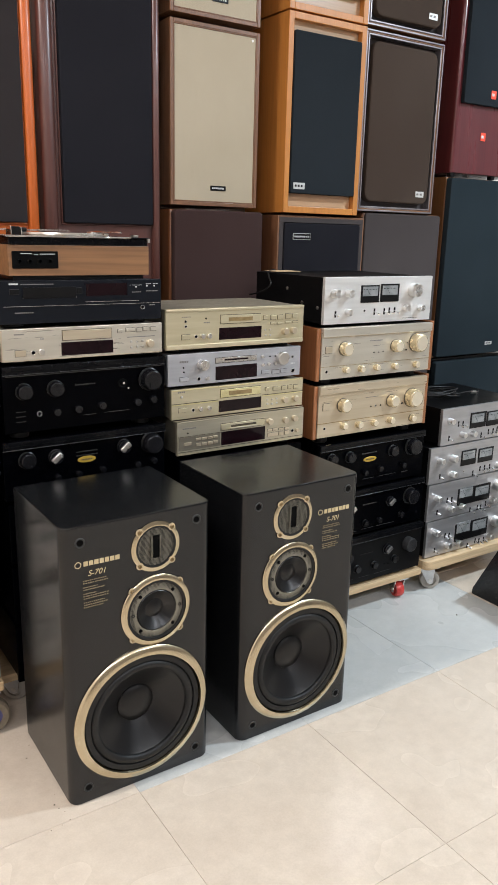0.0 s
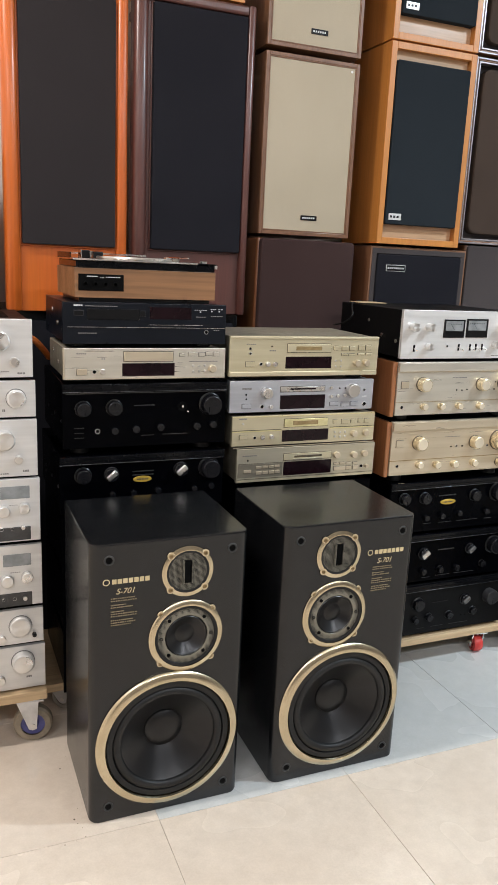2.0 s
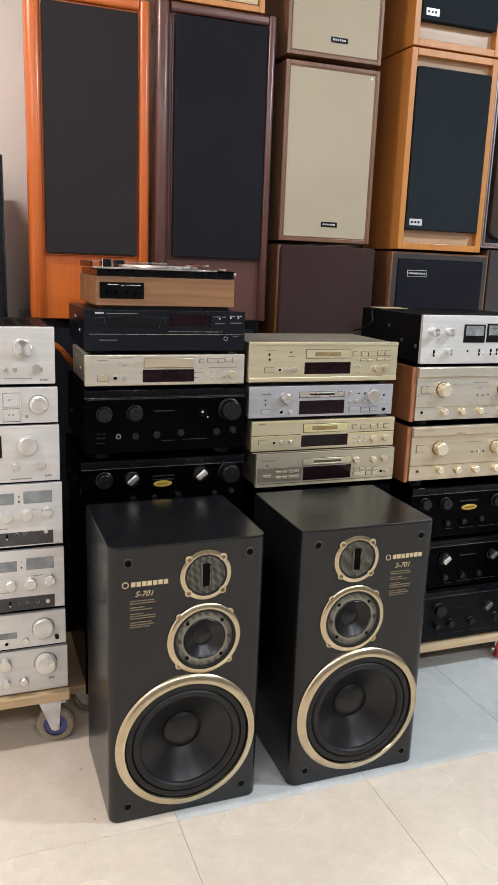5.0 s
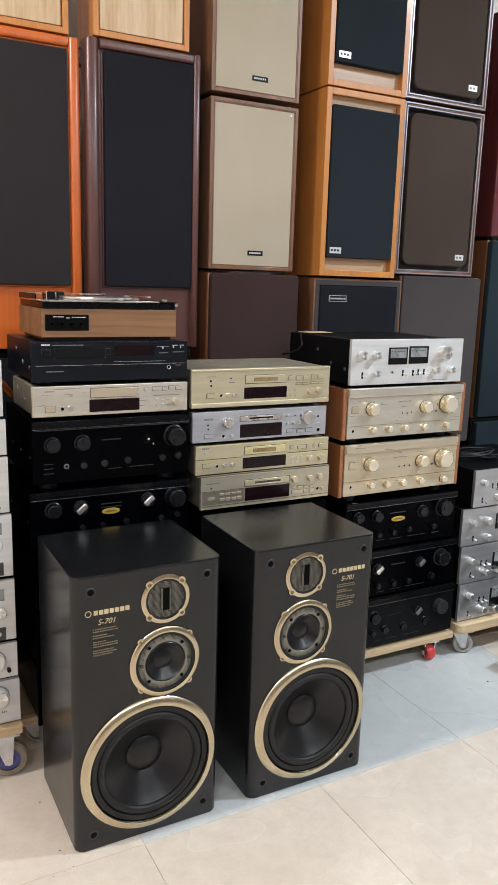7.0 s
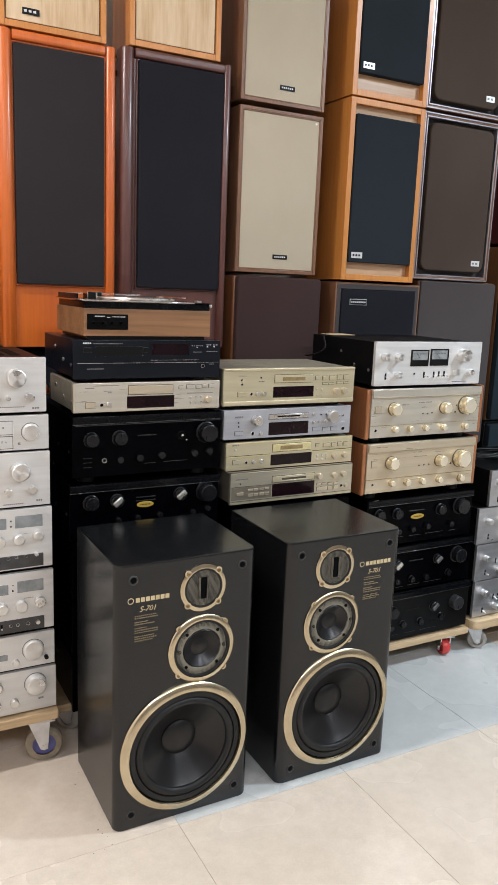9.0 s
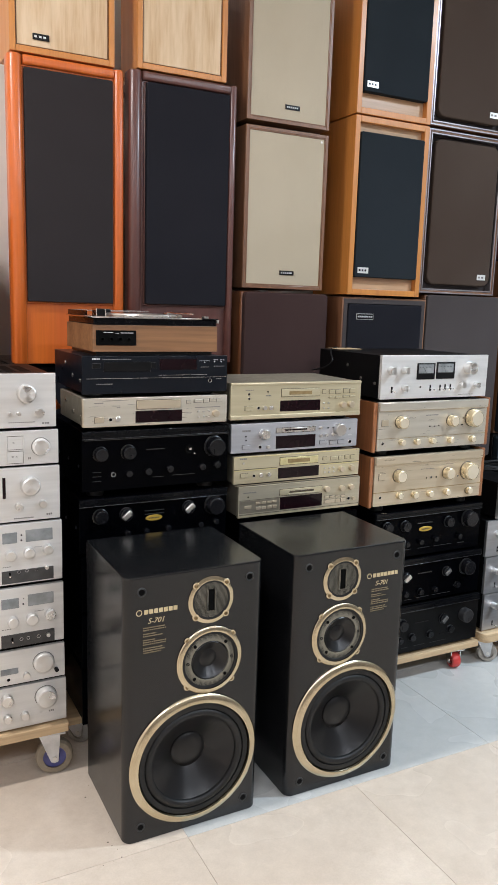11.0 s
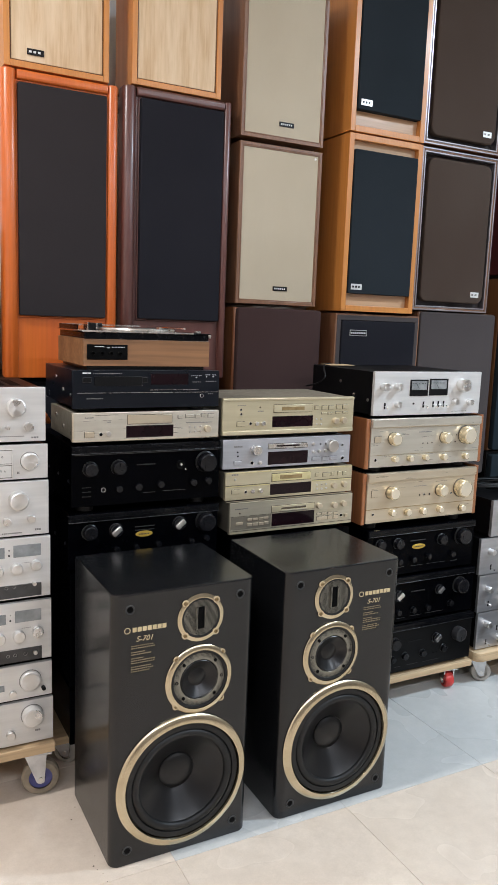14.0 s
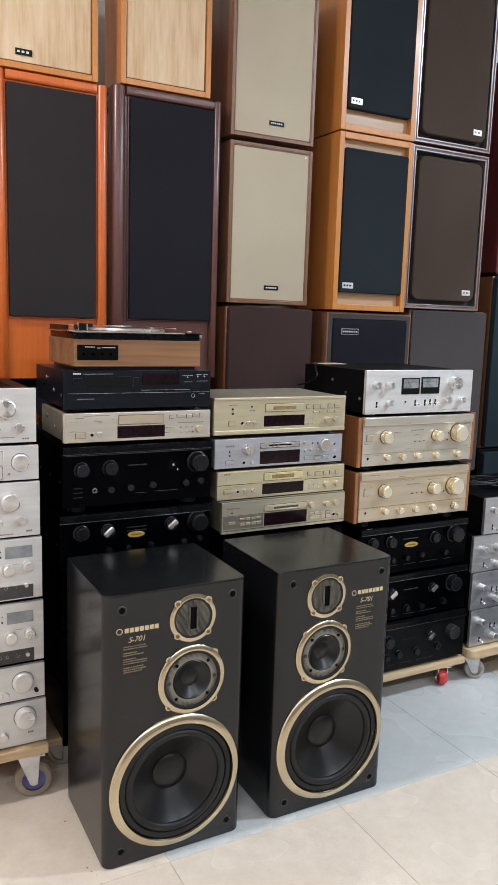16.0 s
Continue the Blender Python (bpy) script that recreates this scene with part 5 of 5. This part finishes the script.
lever(colD["d1"], 0.205, 0.044, 0.014)
lever(colD["d1"], 0.247, 0.044, 0.014)
lever(colD["d1"], 0.269, 0.045, 0.014)
lever(colD["d1"], 0.292, 0.045, 0.014)
bars(colD["d1"], 0.33, 0.395, 0.019, 0.002, "grey_print")
line(colD["d2"], -0.002, 0.463, 0.1515, 0.003, "champagne")
line(colD["d2"], -0.001, 0.47, 0.0605, 0.001, "gold_slot")
button(colD["d2"], 0.027, 0.113, 0.026, 0.02, "champagne")
line(colD["d2"], 0.016, 0.041, 0.113, 0.002, "gold_slot")
knob(colD["d2"], 0.089, 0.114, 0.021, 0.026, "champ_knob")
knob(colD["d2"], 0.307, 0.111, 0.0195, 0.026, "champ_knob")
knob(colD["d2"], 0.401, 0.117, 0.03, 0.032, "champ_knob")
knob(colD["d2"], 0.098, 0.046, 0.0105, 0.016, "champ_knob")
knob(colD["d2"], 0.162, 0.045, 0.011, 0.016, "champ_knob")
knob(colD["d2"], 0.228, 0.045, 0.0105, 0.016, "champ_knob")
knob(colD["d2"], 0.308, 0.043, 0.011, 0.016, "champ_knob")
knob(colD["d2"], 0.406, 0.042, 0.0115, 0.016, "champ_knob")
jack(colD["d2"], 0.022, 0.045, 0.0055)
jack(colD["d2"], 0.216, 0.094, 0.003)
jack(colD["d2"], 0.236, 0.093, 0.003)
jack(colD["d2"], 0.255, 0.095, 0.003)
jack(colD["d2"], 0.362, 0.117, 0.0025)
jack(colD["d2"], 0.359, 0.094, 0.0035)
bars(colD["d2"], 0.197, 0.251, 0.1325, 0.003, "grey_print")
line(colD["d3"], -0.002, 0.467, 0.1565, 0.003, "champagne")
line(colD["d3"], -0.003, 0.47, 0.073, 0.002, "gold_slot")
button(colD["d3"], 0.03, 0.126, 0.026, 0.022, "champagne")
line(colD["d3"], 0.018, 0.044, 0.125, 0.002, "gold_slot")
knob(colD["d3"], 0.097, 0.126, 0.0215, 0.026, "champ_knob")
knob(colD["d3"], 0.308, 0.121, 0.02, 0.026, "champ_knob")
knob(colD["d3"], 0.401, 0.123, 0.031, 0.032, "champ_knob")
knob(colD["d3"], 0.104, 0.057, 0.0115, 0.016, "champ_knob")
knob(colD["d3"], 0.169, 0.054, 0.012, 0.016, "champ_knob")
knob(colD["d3"], 0.236, 0.053, 0.012, 0.016, "champ_knob")
knob(colD["d3"], 0.311, 0.053, 0.012, 0.016, "champ_knob")
knob(colD["d3"], 0.411, 0.05, 0.0125, 0.016, "champ_knob")
jack(colD["d3"], 0.027, 0.056, 0.005)
jack(colD["d3"], 0.22, 0.109, 0.003)
jack(colD["d3"], 0.24, 0.11, 0.004)
jack(colD["d3"], 0.263, 0.109, 0.0035)
jack(colD["d3"], 0.36, 0.106, 0.0045)
bars(colD["d3"], 0.195, 0.252, 0.141, 0.002, "grey_print")
marks(colD["d4"], 0.023, 0.046, 0.1735, 0.005, "gold_print")
knob(colD["d4"], 0.051, 0.125, 0.0165, 0.018, "black_knob")
knob(colD["d4"], 0.127, 0.122, 0.017, 0.018, "black_knob")
knob(colD["d4"], 0.319, 0.119, 0.0175, 0.018, "black_knob")
knob(colD["d4"], 0.41, 0.123, 0.0275, 0.028, "black_knob")
oval_badge(colD["d4"], 0.218, 0.103, 0.058, 0.018, "yellow_badge")
knob(colD["d4"], 0.137, 0.057, 0.0095, 0.014, "black_knob")
knob(colD["d4"], 0.197, 0.059, 0.0095, 0.014, "black_knob")
knob(colD["d4"], 0.263, 0.063, 0.0095, 0.014, "black_knob")
knob(colD["d4"], 0.371, 0.06, 0.01, 0.014, "black_knob")
line(colD["d4"], 0.13, 0.161, 0.0365, 0.001, "socket_rim")
line(colD["d4"], 0.189, 0.241, 0.0355, 0.001, "socket_rim")
line(colD["d4"], 0.26, 0.341, 0.0355, 0.001, "socket_rim")
line(colD["d4"], 0.37, 0.399, 0.034, 0.002, "socket_rim")
bars(colD["d4"], 0.182, 0.248, 0.125, 0.004, "socket_rim")
tipknob(colD["d5"], 0.106, 0.109, 0.018, 0.018, "steel")
tipknob(colD["d5"], 0.287, 0.109, 0.016, 0.018, "grey_tip")
knob(colD["d5"], 0.38, 0.114, 0.0265, 0.028, "black_knob")
knob(colD["d5"], 0.109, 0.048, 0.01, 0.014, "black_knob")
knob(colD["d5"], 0.175, 0.048, 0.0105, 0.014, "black_knob")
knob(colD["d5"], 0.239, 0.048, 0.01, 0.014, "black_knob")
knob(colD["d5"], 0.343, 0.05, 0.0105, 0.014, "black_knob")
line(colD["d5"], 0.109, 0.14, 0.0245, 0.001, "socket_rim")
line(colD["d5"], 0.162, 0.216, 0.0265, 0.001, "socket_rim")
line(colD["d5"], 0.231, 0.314, 0.0265, 0.001, "socket_rim")
bars(colD["d5"], 0.163, 0.225, 0.115, 0.004, "socket_rim")
knob(colD["d6"], 0.086, 0.12, 0.02, 0.018, "black_knob")
tipknob(colD["d6"], 0.272, 0.116, 0.017, 0.018, "grey_tip")
knob(colD["d6"], 0.372, 0.116, 0.0255, 0.028, "grey_knob")
knob(colD["d6"], 0.081, 0.064, 0.0105, 0.014, "black_knob")
knob(colD["d6"], 0.134, 0.068, 0.0125, 0.014, "black_knob")
knob(colD["d6"], 0.214, 0.066, 0.0125, 0.014, "black_knob")
knob(colD["d6"], 0.31, 0.069, 0.013, 0.014, "black_knob")
line(colD["d6"], 0.093, 0.12, 0.0315, 0.001, "socket_rim")
line(colD["d6"], 0.147, 0.196, 0.0315, 0.001, "socket_rim")
line(colD["d6"], 0.22, 0.297, 0.0305, 0.001, "socket_rim")
line(colD["d6"], 0.145, 0.207, 0.1165, 0.003, "black_plastic")
jack(colD["d6"], 0.266, 0.057, 0.003)
jack(colD["d6"], 0.283, 0.056, 0.0035)
knob(colE["e1"], 0.035, 0.096, 0.011, 0.024, "spun")
knob(colE["e1"], 0.107, 0.036, 0.011, 0.022, "spun")
knob(colE["e1"], 0.162, 0.034, 0.011, 0.022, "spun")
lever(colE["e1"], 0.086, 0.078, 0.014)
lever(colE["e1"], 0.11, 0.076, 0.014)
lever(colE["e1"], 0.042, 0.029, 0.012)
lever(colE["e1"], 0.217, 0.02, 0.014)
lever(colE["e1"], 0.257, 0.028, 0.014)
lever(colE["e1"], 0.283, 0.029, 0.014)
lever(colE["e1"], 0.305, 0.033, 0.014)
window(colE["e1"], 0.148, 0.233, 0.053, 0.112, 0.003, "black_plastic")
window(colE["e1"], 0.153, 0.22, 0.073, 0.106, 0.0036, "meter_glass")
window(colE["e1"], 0.238, 0.337, 0.052, 0.108, 0.003, "black_plastic")
window(colE["e1"], 0.244, 0.329, 0.073, 0.104, 0.0036, "meter_glass")
knob(colE["e2"], 0.046, 0.092, 0.011, 0.024, "spun")
knob(colE["e2"], 0.113, 0.093, 0.0135, 0.024, "spun")
knob(colE["e2"], 0.12, 0.03, 0.0115, 0.022, "spun")
lever(colE["e2"], 0.057, 0.03, 0.012)
lever(colE["e2"], 0.236, 0.015, 0.014)
lever(colE["e2"], 0.275, 0.027, 0.014)
lever(colE["e2"], 0.301, 0.028, 0.014)
lever(colE["e2"], 0.33, 0.028, 0.014)
window(colE["e2"], 0.163, 0.243, 0.053, 0.112, 0.003, "black_plastic")
window(colE["e2"], 0.168, 0.235, 0.076, 0.107, 0.0036, "meter_glass")
window(colE["e2"], 0.257, 0.339, 0.053, 0.108, 0.003, "black_plastic")
window(colE["e2"], 0.262, 0.331, 0.073, 0.103, 0.0036, "meter_glass")
jack(colE["e2"], 0.184, 0.03, 0.0045)
knob(colE["e2"], 0.371, 0.028, 0.012, 0.02, "spun")
knob(colE["e3"], 0.041, 0.093, 0.011, 0.024, "spun")
lever(colE["e3"], 0.101, 0.074, 0.014)
lever(colE["e3"], 0.126, 0.072, 0.014)
lever(colE["e3"], 0.052, 0.034, 0.012)
knob(colE["e3"], 0.119, 0.039, 0.0115, 0.022, "spun")
knob(colE["e3"], 0.178, 0.038, 0.0115, 0.022, "spun")
lever(colE["e3"], 0.234, 0.012, 0.014)
lever(colE["e3"], 0.276, 0.013, 0.014)
lever(colE["e3"], 0.295, 0.012, 0.014)
lever(colE["e3"], 0.323, 0.021, 0.014)
knob(colE["e3"], 0.356, 0.031, 0.012, 0.022, "spun")
window(colE["e3"], 0.157, 0.337, 0.041, 0.107, 0.003, "black_plastic")
window(colE["e3"], 0.163, 0.236, 0.07, 0.107, 0.0036, "meter_glass")
window(colE["e3"], 0.252, 0.328, 0.064, 0.099, 0.0036, "meter_glass")
knob(colE["e3"], 0.373, 0.092, 0.0215, 0.026, "spun")
knob(colE["e4"], 0.042, 0.102, 0.012, 0.024, "spun")
lever(colE["e4"], 0.1, 0.076, 0.014)
lever(colE["e4"], 0.122, 0.074, 0.014)
lever(colE["e4"], 0.049, 0.028, 0.012)
knob(colE["e4"], 0.112, 0.037, 0.012, 0.022, "spun")
knob(colE["e4"], 0.172, 0.034, 0.012, 0.022, "spun")
lever(colE["e4"], 0.232, 0.009, 0.014)
lever(colE["e4"], 0.276, 0.019, 0.014)
lever(colE["e4"], 0.299, 0.016, 0.014)
lever(colE["e4"], 0.326, 0.016, 0.014)
knob(colE["e4"], 0.352, 0.025, 0.0125, 0.022, "spun")
window(colE["e4"], 0.153, 0.336, 0.039, 0.111, 0.003, "black_plastic")
window(colE["e4"], 0.159, 0.234, 0.072, 0.113, 0.0036, "meter_glass")
window(colE["e4"], 0.249, 0.326, 0.066, 0.105, 0.0036, "meter_glass")
knob(colE["e4"], 0.377, 0.085, 0.022, 0.026, "spun")


# proud top lips of the black amplifiers
for o, w, h in ((colB["b2"], 0.435, 0.187), (colB["b3"], 0.444, 0.165), (colD["d4"], 0.470, 0.176), (colD["d5"], 0.448, 0.174), (colD["d6"], 0.442, 0.187)):
    part("top_lip", box(0, w, -0.007, 0.002, h - 0.021, h - 0.0005, 0.0014, 2), "black_gloss", o)
    part("top_groove", box(0.002, w - 0.002, -0.0074, -0.006, h - 0.0125, h - 0.0110), "socket_black", o)
    part("lip_trim", box(0, w, -0.0082, -0.0065, h - 0.0215, h - 0.0195, 0.0005, 1), "steel_dark", o)
    for sy in (0.05, 0.16, 0.27):
        bm = lathe([(0.005, 0.0), (0.005, -0.002), (0.003, -0.0028), (0, -0.0028)], 12)
        bmesh.ops.rotate(bm, verts=bm.verts, matrix=Matrix.Rotation(radians(-90), 3, "Z"))
        part("case_screw", bm, "steel_dark", o, "", "", (0.0062, sy, h * 0.45))
for o, h in ((colB["b0"], 0.117), (colB["b1"], 0.089), (colD["d1"], 0.153)):
    for sy, sz in ((0.04, 0.38), (0.12, 0.45), (0.20, 0.7)):
        bm = lathe([(0.0055, 0.0), (0.0055, -0.002), (0.003, -0.003), (0, -0.003)], 12)
        bmesh.ops.rotate(bm, verts=bm.verts, matrix=Matrix.Rotation(radians(-90), 3, "Z"))
        part("case_screw", bm, "steel", o, "", "", (0.0062, sy, h * sz))
part("edge_trim", box(-0.0015, 0.003, -0.001, 0.013, 0.011, 0.088, 0.0008, 1), "champagne", colB["b1"], "champagne edge strip")
# bevelled upper strips of the champagne amplifiers
for o, w, h, mt in ((colD["d2"], 0.470, 0.181, "champagne_pale"), (colD["d3"], 0.468, 0.194, "champagne")):
    part("upper_strip", box(0.0005, w - 0.0005, -0.006, 0.002, h - 0.028, h - 0.001, 0.002, 2), mt, o)
part("upper_strip", box(0.0005, 0.4595, -0.003, 0.002, 0.114, 0.1215, 0.002, 2), "gold_face", colC["c1"])
part("lower_strip", box(0.0005, 0.4595, -0.003, 0.002, 0.012, 0.026, 0.003, 2), "gold_face", colC["c1"])
# ventilation slots on the top of the silver amplifier
for k in range(9):
    part("vent_slot", box(0.05 + k * 0.038, 0.075 + k * 0.038, 0.08, 0.25, 0.1438, 0.1448), "socket_black", colA["a1"])


# ---------------------------------------------------------------- deck on the black cd player
dk = thing("record_deck", (0.537, 1.835, 1.1695), "walnut-sided record deck with a silver top plate and front jack panel", "record deck")
DW, DD = 0.362, 0.27
part("plinth", box(0, DW, 0, DD, 0.010, 0.081, 0.001), "walnut", dk, "walnut plinth")
part("base", box(0.012, DW - 0.012, 0.01, DD - 0.01, 0.0, 0.010), "black_plastic", dk)
jp = part("jack_panel", box(0.009, 0.120, -0.003, 0.001, 0.027, 0.067, 0.001, 1), "socket_black", dk, "black panel with four sockets")
for k in range(4):
    part("socket", lathe([(0.0055, -0.003), (0.0055, -0.0055), (0.0035, -0.006), (0.003, -0.003), (0, -0.003)], 16, 0.026 + k * 0.0245, 0.044), "socket_black", jp)
print_bars(jp, 0.029, 0.056, 0.0615, 0.0022, 7, "white_print", -0.0036, 2)
print_bars(jp, 0.062, 0.071, 0.0590, 0.0022, 3, "white_print", -0.0036, 3)
print_bars(jp, 0.076, 0.112, 0.0605, 0.0022, 9, "white_print", -0.0036, 4)
part("deck_body", box(0.004, DW - 0.002, 0.002, DD - 0.004, 0.0885, 0.106, 0.002), "black_gloss", dk)
part("top_plate", box(-0.004, DW - 0.05, -0.006, DD - 0.002, 0.1062, 0.1105, 0.001, 1), "chrome", dk, "polished silver top plate")
part("side_plate", box(DW - 0.049, DW + 0.002, -0.002, DD - 0.004, 0.1062, 0.109, 0.001, 1), "black_gloss", dk)
part("control_block", box(0.026, 0.046, 0.045, 0.085, 0.1108, 0.130, 0.002), "black_plastic", dk)
part("control_cap", box(0.0235, 0.0255, 0.044, 0.086, 0.1108, 0.131, 0.0006, 1), "chrome", dk)
part("control_cap", box(0.0465, 0.0490, 0.040, 0.080, 0.1108, 0.128, 0.0006, 1), "chrome", dk)
part("glass_lid_edge", frame_bm(0.0, 0.24, 0.0, 0.004, 0.0015, 0.235, 0.245, 0.0003), "chrome", dk, "", "", (0, 0, 0.120))
part("lid_arm", box(-0.003, 0.0, 0.05, 0.245, 0.1108, 0.124, 0.0005, 1), "black_gloss", dk)
part("hinge_block", box(0.085, 0.112, 0.20, 0.23, 0.111, 0.128, 0.003), "black_plastic", dk)
part("hinge_block", box(0.150, 0.165, 0.20, 0.24, 0.111, 0.118, 0.003), "black_plastic", dk)
bm = lathe([(0.0, 0.0), (0.108, 0.0), (0.110, 0.003), (0.108, 0.006), (0.0, 0.006)], 64)
bmesh.ops.rotate(bm, verts=bm.verts, matrix=Matrix.Rotation(radians(90), 3, "X"))
bmesh.ops.recalc_face_normals(bm, faces=bm.faces)
part("platter", bm, "steel", dk, "", "", (0.19, 0.13, 0.1112))
part("tonearm", box(0.292, 0.297, 0.02, 0.22, 0.119, 0.123, 0.001, 1), "chrome", dk)
part("arm_rest", box(0.288, 0.301, 0.20, 0.23, 0.1092, 0.121, 0.001, 1), "steel", dk)
part("corner_cap", box(DW - 0.004, DW + 0.003, -0.004, 0.004, 0.097, 0.106, 0.001, 1), "steel", dk)
part("switch", box(DW - 0.028, DW - 0.014, 0.03, 0.05, 0.109, 0.115, 0.001, 1), "steel", dk)
for p_ in dk.children:
    if p_.location.z >= 0 and p_.name.split(".")[0] not in ("plinth", "base", "jack_panel"):
        p_.location.z -= 0.007


# ---------------------------------------------------------------- small things
def tube_mesh(points, r, n=8):
    cu = bpy.data.curves.new("cable", "CURVE")
    cu.dimensions, cu.bevel_depth, cu.bevel_resolution, cu.resolution_u = "3D", r, 2, 8
    sp_ = cu.splines.new("NURBS")
    sp_.points.add(len(points) - 1)
    for p_, q in zip(sp_.points, points):
        p_.co = (*q, 1)
    sp_.use_endpoint_u, sp_.order_u = True, 3
    tmp = new("cable", cu)
    bpy.context.view_layer.update()
    me = bpy.data.meshes.new_from_object(tmp.evaluated_get(bpy.context.evaluated_depsgraph_get()))
    bpy.data.objects.remove(tmp)
    for f in me.polygons:
        f.use_smooth = True
    return me


def cable(name, points, r, mat, label, category="cable"):
    me = tube_mesh(points, r)
    me.materials.clear()
    me.materials.append(M[mat])
    return tagged(new(name, me), label, category)


rnd = random.Random(11)
coil = [(2.19 + 0.10 * math.cos(1.15 * k) * (0.7 + 0.5 * rnd.random()), 1.99 + 0.07 * math.sin(1.15 * k) * (0.6 + 0.5 * rnd.random()), 0.706 + 0.030 * rnd.random()) for k in range(34)]
coil[0] = (2.10, 2.05, 0.7045)
coil[-2] = (2.30, 1.95, 0.722)
coil[-1] = (2.335, 1.955, 0.716)
cable("cable", coil, 0.0035, "rubber", "coiled black signal cable lying on the silver amplifier")
pl = thing("plug", (2.345, 1.955, 0.7005), "small silver cable plug lying on the amplifier", "plug")
part("plug_body", box(-0.014, 0.016, -0.008, 0.008, 0.008, 0.020, 0.004), "steel", pl)
part("plug_tip", box(0.015, 0.030, -0.003, 0.003, 0.0, 0.016, 0.001), "chrome", pl)
cable("cable", [(1.455, 2.20, 1.09), (1.445, 2.12, 1.10), (1.448, 2.06, 1.13), (1.462, 2.10, 1.155), (1.50, 2.16, 1.1705), (1.54, 2.18, 1.1715)], 0.0028, "rubber", "thin black cable behind the silver amplifier")
pap = thing("paper_sheet", (1.50, 2.09, 1.1685), "yellowed paper sheet lying on the silver amplifier", "paper")
part("sheet", box(0, 0.10, 0.02, 0.09, 0.0, 0.002, 0.0006, 1), "ply", pap)
cable("cable", [(0.40, 2.16, 1.00), (0.43, 2.14, 1.045), (0.46, 2.12, 1.055), (0.49, 2.12, 1.03), (0.52, 2.16, 0.99)], 0.009, "cable_orange", "thick orange cable hanging behind the cd player")

# stage monitor on the floor
wm = thing("stage_monitor", (2.170, 1.30, 0), "black wedge-shaped floor monitor loudspeaker on the tiles", "loudspeaker")
bm = bmesh.new()
prof = [(0.0, 0.0), (0.42, 0.0), (0.42, 0.02), (0.30, 0.26), (0.0, 0.30)]
va = [bm.verts.new((0.0, p, q)) for p, q in prof]
vb = [bm.verts.new((0.50, p, q)) for p, q in prof]
bm.faces.new(va[::-1])
bm.faces.new(vb)
for k in range(5):
    bm.faces.new((va[k], va[(k + 1) % 5], vb[(k + 1) % 5], vb[k]))
bmesh.ops.recalc_face_normals(bm, faces=bm.faces)
bmesh.ops.bevel(bm, geom=bm.edges[:], offset=0.004, segments=2, affect="EDGES")
part("cabinet", sharpen(bm), "black_vinyl", wm)


# grit lying on the tiles
rnd = random.Random(5)
bm = bmesh.new()
for k in range(9):
    gx, gy = rnd.uniform(0.425, 0.485), rnd.uniform(1.40, 1.76)
    gr = rnd.uniform(0.0006, 0.0018)
    r_ = bmesh.ops.create_icosphere(bm, subdivisions=1, radius=gr, matrix=Matrix.Translation((gx, gy, gr * 0.55)))
    bmesh.ops.scale(bm, vec=(rnd.uniform(0.8, 1.8), rnd.uniform(0.7, 1.2), 0.6), verts=r_["verts"], space=Matrix.Translation((-gx, -gy, 0)))
bmesh.ops.create_icosphere(bm, subdivisions=1, radius=0.003, matrix=Matrix.Translation((1.99, 1.628, 0.002)))
me = bpy.data.meshes.new("floor_grit")
bm.to_mesh(me)
bm.free()
me.materials.append(M["gap_brown"])
tagged(new("floor_grit", me), "loose dark crumbs of grit lying on the tiles", "grit", "", "stuff")


# ---------------------------------------------------------------- floor tiles
def tile_mesh(name, mat):
    bm = add_box(bmesh.new(), 0.0006, TILE * 1.008 - 0.0006, 0.0006, TILE - 0.0006, -0.008, 0.0)
    es = [e for e in bm.edges if e.verts[0].co.z > -0.001 and e.verts[1].co.z > -0.001]
    bmesh.ops.bevel(bm, geom=es, offset=0.0005, segments=1, affect="EDGES")
    me = bpy.data.meshes.new(name)
    bm.to_mesh(me)
    bm.free()
    me.materials.append(M[mat])
    return me


cream_tile, grey_tile = tile_mesh("tile", "tile_cream"), tile_mesh("tile", "tile_grey")
for i in range(-6, 8):
    for j in range(-9, 3):
        x, y = TX + i * TILE * 1.008, TY + j * TILE
        if not (XL < x + 0.25 < XR and YF < y + 0.25 < YB):
            continue
        t_ = new("tile", grey_tile if (j >= 0 and 0 <= i < 3) else cream_tile)
        t_.location = (x, y, 0)
        t_.parent = floor
